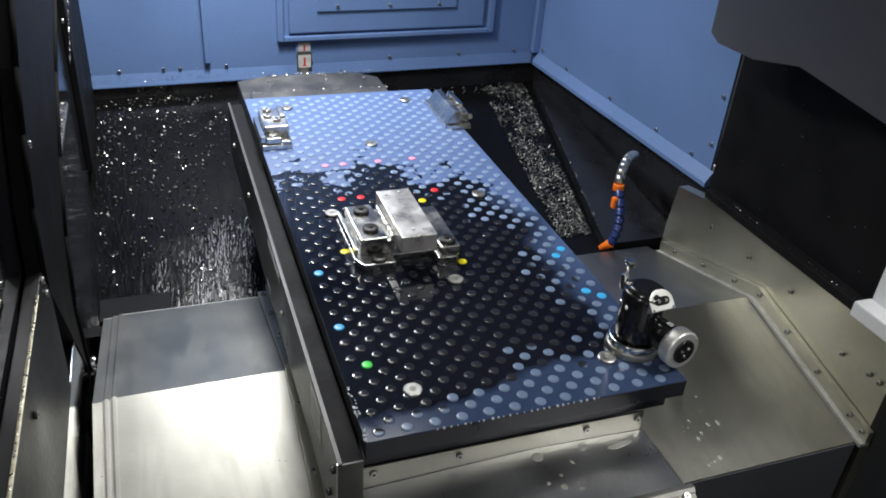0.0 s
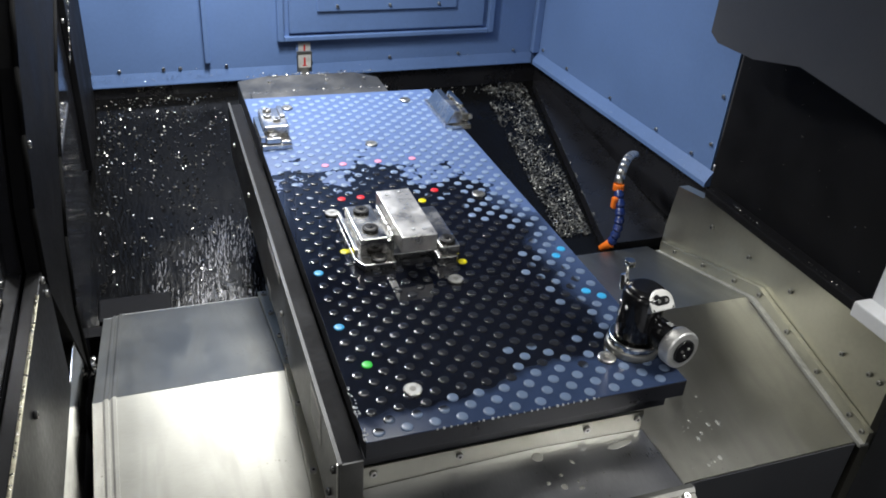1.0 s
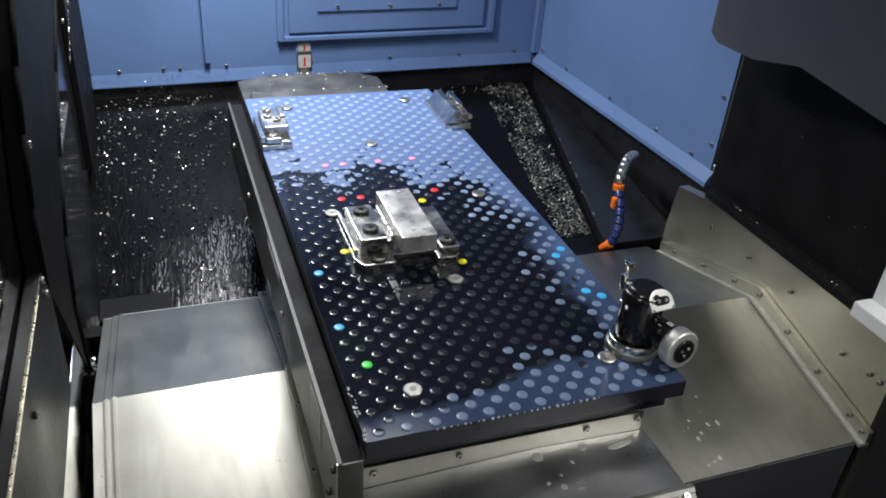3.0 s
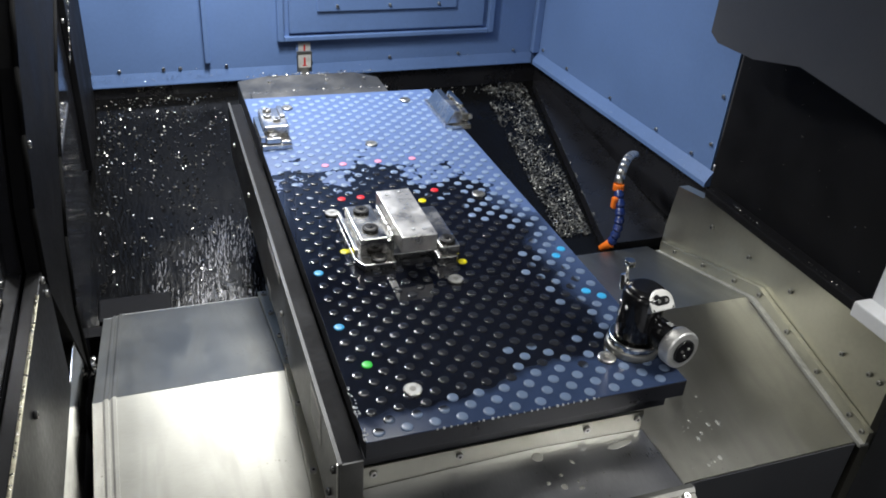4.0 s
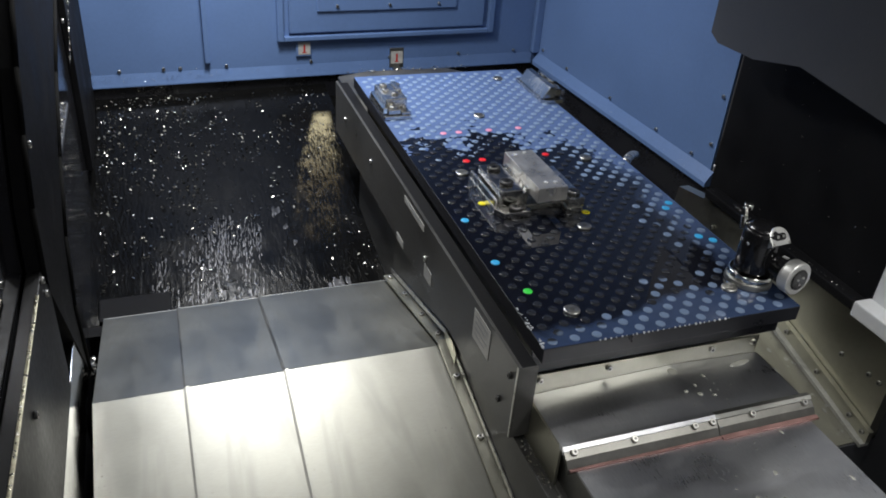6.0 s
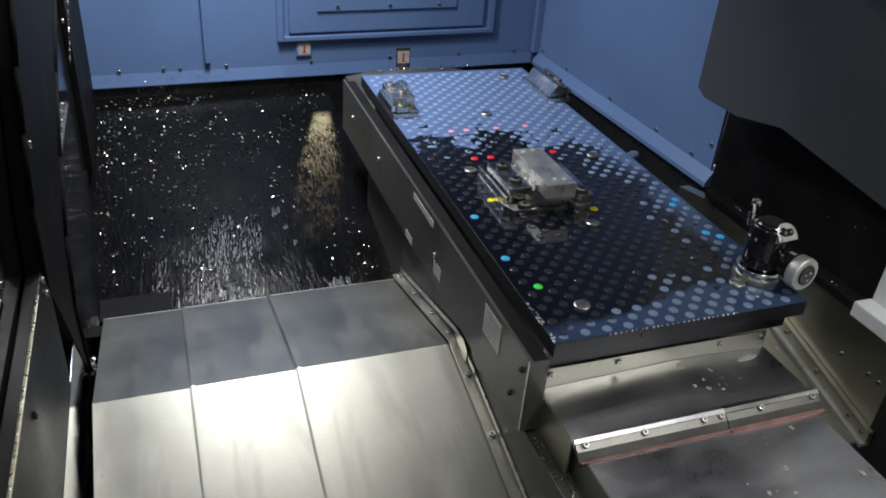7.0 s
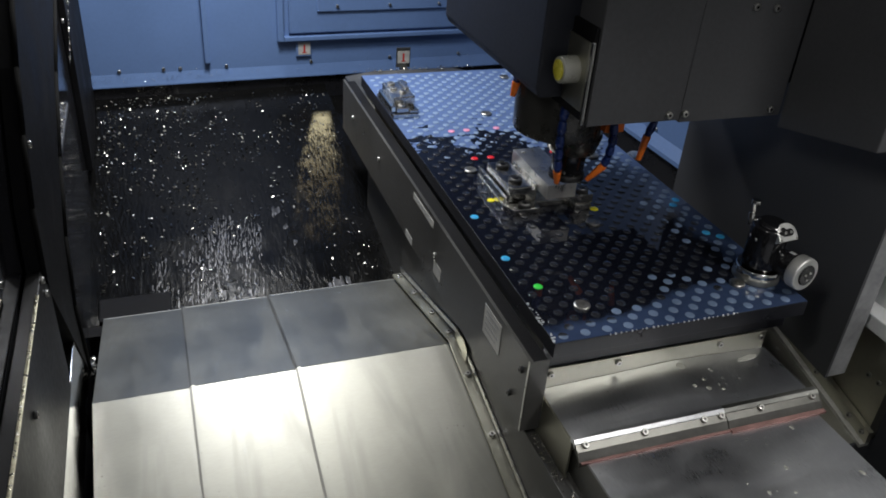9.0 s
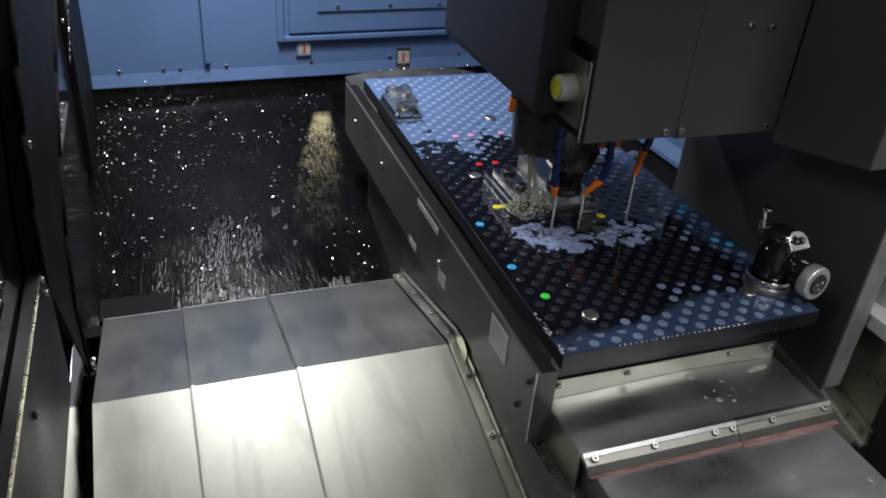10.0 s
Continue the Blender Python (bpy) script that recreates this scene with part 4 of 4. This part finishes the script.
def tool_setter():
    t = thing("tool_setter", "black optical tool setter with silver ring on a polished base", "tool setter")
    t.matrix_basis = pose(0.458, 0.095, 0.9)
    part("base_ring", tubed(0.043, 0.041, 0.012, pose(0, 0, 0.006), 40, 0.002), DULL, t)
    part("collar", tubed(0.040, 0.039, 0.012, pose(0, 0, 0.0185), 40, 0.002), CHROME, t)
    part("body", tubed(0.034, 0.033, 0.085, pose(0.002, 0, 0.0675), 36, 0.006), GLOSS_BLACK, t)
    part("cap", tubed(0.0285, 0.022, 0.006, pose(0.002, 0, 0.113), 32, 0.002), GLOSS_BLACK, t)
    w = pose(0.012, -0.022, 0.098, 50, 0, 6)
    arch = [(-0.022, -0.013), (0.022, -0.013)] + [(0.022 * math.cos(i * math.pi / 12), 0.001 + 0.019 * math.sin(i * math.pi / 12)) for i in range(13)]
    bez = part("window_bezel", prismed(arch, "z", -0.004, 0.011, 0.0015), SILVER, t, "silver arched window bezel")
    bez.matrix_basis = w
    slot = [(-0.0135 + 0.0065 * math.cos(a), 0.0065 * math.sin(a)) for a in (1.57, 2.1, 2.6, 3.14, 3.7, 4.2, 4.71)]
    slot = [(p[0] + 0.006, p[1] + 0.002) for p in slot] + [(0.0075 + 0.0065 * math.cos(a), 0.002 + 0.0065 * math.sin(a)) for a in (-1.57, -1.0, -0.5, 0, 0.5, 1.0, 1.57)]
    part("window", prismed(slot, "z", 0.0105, 0.0118), GLOSS_BLACK, bez)
    for x in (-0.0065, 0.0065):
        part("diode", tubed(0.0038, 0.0025, 0.003, pose(x, 0.002, 0.0132), 12), CHROME, bez)
    for x, y in ((-0.018, -0.010), (0.018, -0.010)):
        part("rivet", dome(bmesh.new(), 0.002, 0.001, pose(x, y, 0.011), 10), CHROME, bez)
    d = Vector((0.012, -0.074, 0.004))
    q = Matrix.Translation((0.021, -0.005, 0.042)) @ d.to_track_quat("Z", "Y").to_matrix().to_4x4()
    n = d.length
    part("arm", tubed(0.0235, 0.0235, n * 0.8, q @ pose(0, 0, n * 0.4), 32, 0.002), GLOSS_BLACK, t)
    ring = part("ring", tubed(0.031, 0.031, 0.022, q @ pose(0, 0, n * 0.86), 40, 0.003), SILVER, t, "brushed silver ring")
    part("lens", tubed(0.020, 0.019, 0.003, q @ pose(0, 0, n * 0.86 + 0.0126), 32, 0.001), GLOSS_BLACK, ring)
    for a, b in ((-0.006, 0.002), (0.006, 0.004), (0.0, -0.008)):
        part("diode", tubed(0.0025, 0.002, 0.002, q @ pose(a, b, n * 0.86 + 0.015), 10), BOLT, ring)
    part("marking", boxed(-0.004, 0.004, -0.006, 0.006, 0, 0.0004), LABEL_GREY, t).matrix_basis = q @ pose(0.004, 0.0237, n * 0.5, -90)
    part("stylus_holder", tubed(0.008, 0.006, 0.024, pose(-0.014, 0.034, 0.105, -18), 16, 0.001), CHROME, t)
    part("stylus", tubed(0.0025, 0.0025, 0.024, pose(-0.008, 0.041, 0.118, -20), 10), BOLT, t)
    part("stylus_tip", tubed(0.0085, 0.0085, 0.010, pose(-0.002, 0.047, 0.129), 20, 0.001), CHROME, t)
    for x, y in ((-0.028, 0.012), (-0.030, -0.006)):
        part("adjuster", tubed(0.0035, 0.003, 0.006, pose(x, y, 0.085, 0, -90), 10), CHROME, t)
    return t


SETTER = tool_setter()


def hose(parent, pts, r, tip):
    """A segmented coolant hose along a bent line, ending in an orange nozzle."""
    for i in range(len(pts) - 1):
        a, b = Vector(pts[i]), Vector(pts[i + 1])
        d = b - a
        q = Matrix.Translation(a) @ d.to_track_quat("Z", "Y").to_matrix().to_4x4()
        last = i == len(pts) - 2
        if last:
            part("nozzle", tubed(r * 0.95, r * 0.6, d.length, q @ pose(0, 0, d.length / 2), 16, 0.0008), ORANGE, parent, "orange plastic nozzle")
        else:
            bm = tubed(r * 0.8, r, d.length * 0.55, q @ pose(0, 0, d.length * 0.28), 16, 0.0006)
            tube(bm, r, r * 0.72, d.length * 0.45, q @ pose(0, 0, d.length * 0.77), 16)
            part("segment", bm, HOSE, parent)


def bent(a, b, c, n):
    """n points along a curve from a over b to c."""
    a, b, c = Vector(a), Vector(b), Vector(c)
    return [((1 - s) ** 2 * a + 2 * s * (1 - s) * b + s * s * c) for s in (i / (n - 1) for i in range(n))]


def wall_nozzle():
    t = thing("coolant_hose", "blue segmented coolant hose with orange nozzle on a steel elbow", "coolant hose")
    bm = bmesh.new()
    pts = bent((1.13, 1.14, 0.700), (1.02, 1.03, 0.765), (1.0, 1.004, 0.685), 8)
    for i in range(7):
        d = pts[i + 1] - pts[i]
        tube(bm, 0.0135, 0.0135, d.length * 1.15, Matrix.Translation((pts[i] + pts[i + 1]) / 2) @ d.to_track_quat("Z", "Y").to_matrix().to_4x4(), 18)
    part("elbow", bm, BOLT, t, "plated steel elbow")
    part("collar", tubed(0.016, 0.016, 0.020, pose(0.999, 1.000, 0.676), 16, 0.002), ORANGE, t)
    part("valve_lever", boxed(0.970, 0.984, 0.965, 0.982, 0.625, 0.658, 0.004), ORANGE, t)
    line = bent((0.998, 0.996, 0.668), (0.985, 0.915, 0.60), (0.962, 0.93, 0.535), 8)
    hose(t, line + [Vector((0.945, 0.950, 0.508))], 0.0145, True)
    return t


def wall_marker():
    m = part("wall_marker", boxed(-0.026, 0.026, -0.008, 0.0, -0.028, 0.03, 0.002), BLUE)
    m.matrix_basis = ENC @ pose(-0.917, -0.0015, 0.797)
    tagged(m, "small bracket with a white and red alignment label", "marker")
    sticker(m, pose(0.003, -0.0083, 0.0, 90), 0.042, 0.042, "red")


wall_nozzle()
wall_marker()


# ---- spindle head ----
def head():
    t = thing("spindle_head", "dark grey spindle head with side covers and coolant hoses", "spindle head")
    part("casing", prismed([(0.398, 1.19), (0.405, 1.175), (1.0, 1.175), (1.0, 2.09), (0.398, 2.09)], "y", 0.42, 0.89, 0.004), CASING, t)
    c = part("side_cover", boxed(0.458, 0.638, 0.34, 0.4195, 1.152, 2.09, 0.002), COVERPAINT, t)
    part("rear_cover", boxed(0.6405, 0.855, 0.343, 0.4195, 1.146, 2.09, 0.002), COVERPAINT, t)
    part("rear_box", prismed([(0.342, 1.123), (0.12, 1.170), (0.12, 2.09), (0.345, 2.09)], "x", 0.8565, 0.9995, 0.003), COVERPAINT, t)
    for x, z, y in ((0.614, 1.164, 0.34), (0.648, 1.163, 0.343), (0.740, 1.344, 0.343), (0.782, 1.341, 0.343), (0.830, 1.160, 0.343)):
        part("screw", SCREW_BIG, BOLT, t).matrix_basis = pose(x, y, z, 90)
    p = part("lamp_plate", boxed(0.450, 0.4575, 0.345, 0.475, 1.158, 1.315, 0.002), SOOT, t, "black frame plate")
    part("backplate", boxed(0.4465, 0.4498, 0.352, 0.43, 1.175, 1.290, 0.001), DULL_WARM, p)
    part("edge", boxed(0.444, 0.4495, 0.3375, 0.3445, 1.156, 1.295, 0.002), CHROME, p)
    k = part("indicator", tubed(0.023, 0.022, 0.030, pose(0.432, 0.388, 1.236, 0, -90), 32, 0.002), LENS, t, "pale plastic indicator cap")
    part("indicator_lens", tubed(0.017, 0.017, 0.002, pose(0.4162, 0.388, 1.236, 0, -90), 28), YELLOW_LENS, k, "yellow lens")
    part("apron", prismed([(0.163, 0.642), (0.474, 0.676), (0.611, 0.647), (0.733, 0.644), (0.765, 0.66), (0.765, 2.09), (0.163, 2.09)], "x", 1.0, 1.006), HEADPAINT, t)
    part("apron_flange", prismed([(1.0065, 0.644), (1.05, 0.644), (1.05, 2.09), (1.0065, 2.09)], "y", 0.163, 0.167), GALV, t)
    part("spindle_shroud", tubed(0.086, 0.088, 0.095, pose(0.507, 0.525, 1.118), 48, 0.004), SHROUD, t)
    part("spindle_nose", tubed(0.046, 0.056, 0.034, pose(0.53, 0.5, 1.054), 36, 0.002), SHROUD, t)
    hold = part("tool_holder", tubed(0.031, 0.034, 0.05, pose(0.528, 0.5, 1.013), 32, 0.002), GLOSS_BLACK, t)
    part("cutter", tubed(0.036, 0.035, 0.012, pose(0.528, 0.5, 0.985), 32, 0.002), BOLT_BLACK, hold)
    for i in range(4):
        a = i * math.pi / 2 + 0.6
        part("insert", boxed(-0.004, 0.004, -0.002, 0.002, 0, 0.010, 0.0008), CHROME, hold).matrix_basis = pose(0.528 + 0.031 * math.cos(a), 0.5 + 0.031 * math.sin(a), 0.971, 0, 0, math.degrees(a))
    for pts in (bent((0.470, 0.44, 1.15), (0.462, 0.43, 1.08), (0.476, 0.445, 1.02), 6) + [Vector((0.484, 0.455, 0.99))],
                bent((0.555, 0.43, 1.16), (0.58, 0.42, 1.09), (0.570, 0.44, 1.025), 7) + [Vector((0.548, 0.455, 0.990))],
                bent((0.668, 0.45, 1.16), (0.673, 0.44, 1.12), (0.660, 0.45, 1.075), 4) + [Vector((0.651, 0.45, 1.025))],
                [Vector((0.415, 0.53, 1.18)), Vector((0.412, 0.53, 1.165)), Vector((0.408, 0.53, 1.138))]):
        hose(t, pts, 0.0085, True)
    part("hose_block", boxed(0.56, 0.60, 0.44, 0.47, 1.09, 1.151, 0.003), ORANGE, t, "orange plastic manifold")
    return t


HEAD = head()


# ---- front wall with the sliding door ----
def front_wall():
    w = part("wall_front", boxed(-0.50, -0.43, -1.5, 2.0, 0.2, 2.09), GREY_DARK)
    tagged(w, "dark sheet-metal front wall of the machine", "wall", kind="structure")
    g = part("window_1", boxed(-0.4295, -0.424, -0.8, 0.66, 0.99, 2.05), DOORGLASS, None)
    tagged(g, "dark glossy door window mirroring the machine inside", "window", kind="structure")
    s = part("panel_front", boxed(-0.4295, -0.422, 0.663, 1.97, 0.35, 2.05), PANELGLOSS)
    tagged(s, "dark glossy sheet-metal panel beside the door", "panel", kind="structure")
    outer = [(1.592, 1.315), (1.22, 1.169), (0.993, 1.08), (0.806, 0.977), (0.673, 0.878), (0.614, 0.765), (0.641, 0.587)]
    inner = [(1.001, 1.649), (0.621, 1.324), (0.532, 1.248), (0.466, 1.169), (0.408, 1.079), (0.385, 0.975)]
    p = part("door_post", prismed(outer[::-1] + inner, "x", -0.4215, -0.40), SOOT)
    tagged(p, "black slanting door post with rubber edges", "door post", kind="structure")
    for line in (outer, inner):
        for a, b in zip(line, line[1:]):
            d = Vector((0, b[0] - a[0], b[1] - a[1]))
            q = Matrix.Translation((-0.398, (a[0] + b[0]) / 2, (a[1] + b[1]) / 2)) @ d.to_track_quat("Z", "Y").to_matrix().to_4x4()
            part("rubber_edge", tubed(0.004, 0.004, d.length * 1.01, q, 12), RUBBER, p)
    q = part("corner_post", boxed(-0.4215, -0.405, 1.50, 1.97, 0.62, 2.05, 0.002), SOOT)
    tagged(q, "matt black corner post of the front wall", "post", kind="structure")
    r = part("door_rail", boxed(-0.4215, -0.40, -0.9, 0.42, 0.735, 0.985, 0.002), RAILPAINT)
    tagged(r, "dark grey bottom rail of the sliding door", "door rail", kind="structure")
    part("rail_edge", boxed(-0.403, -0.398, -0.9, 0.315, 0.986, 0.990, 0.001), BRASSY, r, "edge strip crusted with chips")
    screw(r, pose(-0.40, 0.122, 0.935, 0, 90), True)
    k = part("kick_panel", boxed(-0.4215, -0.402, -0.9, 0.62, 0.575, 0.732, 0.002), STEEL_GLOSS)
    tagged(k, "polished steel strip below the sliding door", "panel", kind="structure")
    l = part("chip_ledge", boxed(-0.4215, -0.400, 0.80, 1.13, 0.955, 0.965, 0.002), GREY_DARK)
    tagged(l, "narrow ledge with chips on the front panel", "ledge", kind="structure")
    rnd = random.Random(3)
    bm = bmesh.new()
    for i in range(160):
        flake(bm, rnd, (-0.408 + rnd.uniform(-0.008, 0.006), rnd.uniform(0.80, 1.13), 0.968), rnd.uniform(0.0015, 0.004))
    for i in range(120):
        flake(bm, rnd, (-0.399, rnd.uniform(-0.3, 0.315), 0.995), rnd.uniform(0.001, 0.003))
    for i in range(45):
        flake(bm, rnd, (-0.40 + rnd.uniform(0, 0.012), 0.655 + rnd.uniform(-0.02, 0.02), 0.575 + rnd.uniform(-0.01, 0.02)), rnd.uniform(0.002, 0.006))
    for i in range(110):
        f = rnd.random()
        flake(bm, rnd, (-0.402, 1.569 + -0.207 * f + rnd.uniform(-0.008, 0.008), 1.079 + -0.098 * f), rnd.uniform(0.001, 0.0032))
    tagged(part("chips", bm, CHIP), "metal chips stuck along the door edges", "metal chips", kind="stuff")
    for y, z in ((0.50, 1.14), (0.36, 0.985), (0.37, 0.955), (1.30, 1.10)):
        screw(p, pose(-0.3995, y, z, 0, 90))
    part("gap", boxed(-0.4015, -0.39, -0.6, 0.66, 0.45, 0.5), BLACK, k)


front_wall()



def coolant():
    """Jets and foam, each of rigid drops; they wait inside the head and the slab."""
    jets = []
    for x, y, z in ((0.484, 0.447, 0.985), (0.547, 0.452, 0.982), (0.652, 0.45, 1.018)):
        bm = tubed(0.0022, 0.0016, z - 0.905, pose(x, y, (z + 0.905) / 2), 10)
        rnd = random.Random(int(x * 1000))
        for i in range(8):
            bmesh.ops.create_icosphere(bm, subdivisions=1, radius=rnd.uniform(0.001, 0.0025), matrix=Matrix.Translation((x + rnd.uniform(-0.003, 0.003), y + rnd.uniform(-0.003, 0.003), rnd.uniform(0.905, z))))
        j = part("coolant_jet", bm, WATER)
        tagged(j, "thin milky jet of coolant from a nozzle", "coolant jet", "coolant jets")
        jets.append(j)
    bm = bmesh.new()
    rnd = random.Random(77)
    for i in range(9):
        a, b = Vector((0.449 + rnd.uniform(-0.006, 0.006), 0.50 + rnd.uniform(-0.006, 0.006), 1.06)), Vector((0.465 + rnd.uniform(-0.014, 0.014), 0.50 + rnd.uniform(-0.012, 0.012), 0.955))
        tube(bm, rnd.uniform(0.0012, 0.003), rnd.uniform(0.0008, 0.002), (b - a).length, Matrix.Translation((a + b) / 2) @ (b - a).to_track_quat("Z", "Y").to_matrix().to_4x4(), 8)
    j = part("coolant_jet", bm, SPRAY)
    tagged(j, "broad broken stream of coolant falling past the spindle", "coolant jet", "coolant jets")
    jets.append(j)
    bm = bmesh.new()
    for i in range(460):
        a, f = rnd.uniform(0, 6.283), rnd.random() ** 0.6
        at = (0.462 + 0.045 * f * math.cos(a), 0.515 + 0.035 * f * math.sin(a), 0.933 + 0.05 * rnd.random() * (1.05 - f))
        r = rnd.choice((0.0006, 0.0008, 0.0012, 0.0016, 0.0024))
        bmesh.ops.create_icosphere(bm, subdivisions=1, radius=1, matrix=Matrix.LocRotScale(at, Euler((rnd.uniform(0, 3), rnd.uniform(0, 3), 0)), (r, r * 0.7, r * rnd.uniform(1.0, 2.2))))
    for f in bm.faces:
        f.smooth = True
    spray = part("coolant_spray", bm, SPRAY)
    tagged(spray, "pale drops of coolant thrown up from the vise", "coolant spray")
    foam = []
    for n, (cx, cy, rx, ry) in enumerate(((0.125, 0.325, 0.062, 0.05), (0.170, 0.292, 0.05, 0.036), (0.288, 0.297, 0.056, 0.048))):
        rnd = random.Random(20 + n)
        bm = bmesh.new()
        for i in range(2600):
            a, f = rnd.uniform(0, 6.283), (rnd.random() ** 0.5)
            reach = 1 + 0.45 * noise.noise((math.cos(a) * 2.5, math.sin(a) * 2.5, n * 3.0))
            if f < 0.42 and n == 2 and rnd.random() < 0.8:
                continue
            x, y = cx + rx * reach * f * math.cos(a), cy + ry * reach * f * math.sin(a)
            if noise.noise((x * 40, y * 40, n)) + 0.5 * noise.noise((x * 120, y * 120, n)) < 0.10 - 0.35 * rnd.random() + 0.35 * f * f - 0.1:
                continue
            s = rnd.choice((0.001, 0.0014, 0.002, 0.0028, 0.004, 0.006))
            bmesh.ops.create_icosphere(bm, subdivisions=1, radius=1, matrix=Matrix.LocRotScale((x, y, 0.9012), Euler((0, 0, rnd.uniform(0, 3))), (s, s * rnd.uniform(0.5, 0.9), rnd.uniform(0.0010, 0.0020))))
        for f in bm.faces:
            f.smooth = True
        o = part("coolant_splash", bm, FOAM)
        tagged(o, "foaming bluish coolant spreading over the plate", "coolant splash", "coolant splashes")
        foam.append(o)
    return jets, foam, spray


JETS, SPLASHES, THROWN = coolant()


# ---- what moves ----
SLIDE = [(0.0, 0.0), (4.2, 0.0), (4.35, 0.011), (4.5, 0.037), (5.0, 0.129), (5.5, 0.224), (6.0, 0.318), (6.15, 0.337), (6.3, 0.342), (10.0, 0.342)]


def shifted(ob, factor, along):
    base = ob.matrix_basis.copy()
    rows = []
    for tt, s in SLIDE[:-1]:
        rows.append((tt, pose(s * factor, s * 0.386 * along, 0) @ base))
    y = 0.132 * along
    rows.append((9.4, pose(0.342 * factor, y, 0) @ base))
    rows.append((9.5, pose(0.342 * factor, y - 0.003 * along, 0) @ base))
    rows.append((10.0, pose(0.342 * factor, y - 0.030 * along, 0) @ base))
    walk(ob, rows)


def motions():
    for ob in (TABLE, PLATE, VISE, BLOCK, CLAMP_L, CLAMP_R, SETTER, END_A):
        shifted(ob, 1.0, 1.0)
    for ob in (SADDLE, COVER_A, COVER_R):
        shifted(ob, 1.0, 0.0)
    shifted(END_B, 1.0, 0.5)
    shifted(COVER_B, 0.45, 0.0)
    drop = [(0.0, 0.53), (6.2, 0.53), (6.4, 0.513), (7.0, 0.400), (7.5, 0.305), (8.0, 0.222), (8.5, 0.124), (8.95, 0.030), (9.1, 0.010), (9.3, -0.003), (9.5, -0.0085), (10.0, -0.0105)]
    for i, ob in enumerate(JETS):
        rise = 0.30
        walk(ob, [(0.0, pose(0, 0, 0.53 + rise)), (6.2, pose(0, 0, 0.53 + rise)), (9.25, pose(0, 0, rise)), (9.35 + 0.05 * i, pose(0, 0, rise)), (9.55 + 0.05 * i, pose(0, 0, 0)), (10.0, pose(0, 0, 0))])
    for i, ob in enumerate(SPLASHES):
        rows = [(tt, pose(s, s * 0.386, -0.014)) for tt, s in SLIDE[:-1]]
        rows += [(9.4, pose(0.342, 0.132, -0.014)), (9.55 + 0.08 * i, pose(0.342, 0.130, -0.010)), (9.7 + 0.08 * i, pose(0.342, 0.122, 0.0)), (10.0, pose(0.342, 0.118, 0.001))]
        walk(ob, rows)
    rows = [(tt, pose(s - 0.342, (s - 0.342) * 0.386, -0.118)) for tt, s in SLIDE[:-1]]
    walk(THROWN, rows + [(9.55, pose(0, 0, -0.118)), (9.72, pose(0, 0, 0)), (10.0, pose(0, -0.012, 0.002))])
    walk(HEAD, [(tt, pose(0, 0, z)) for tt, z in drop])


motions()
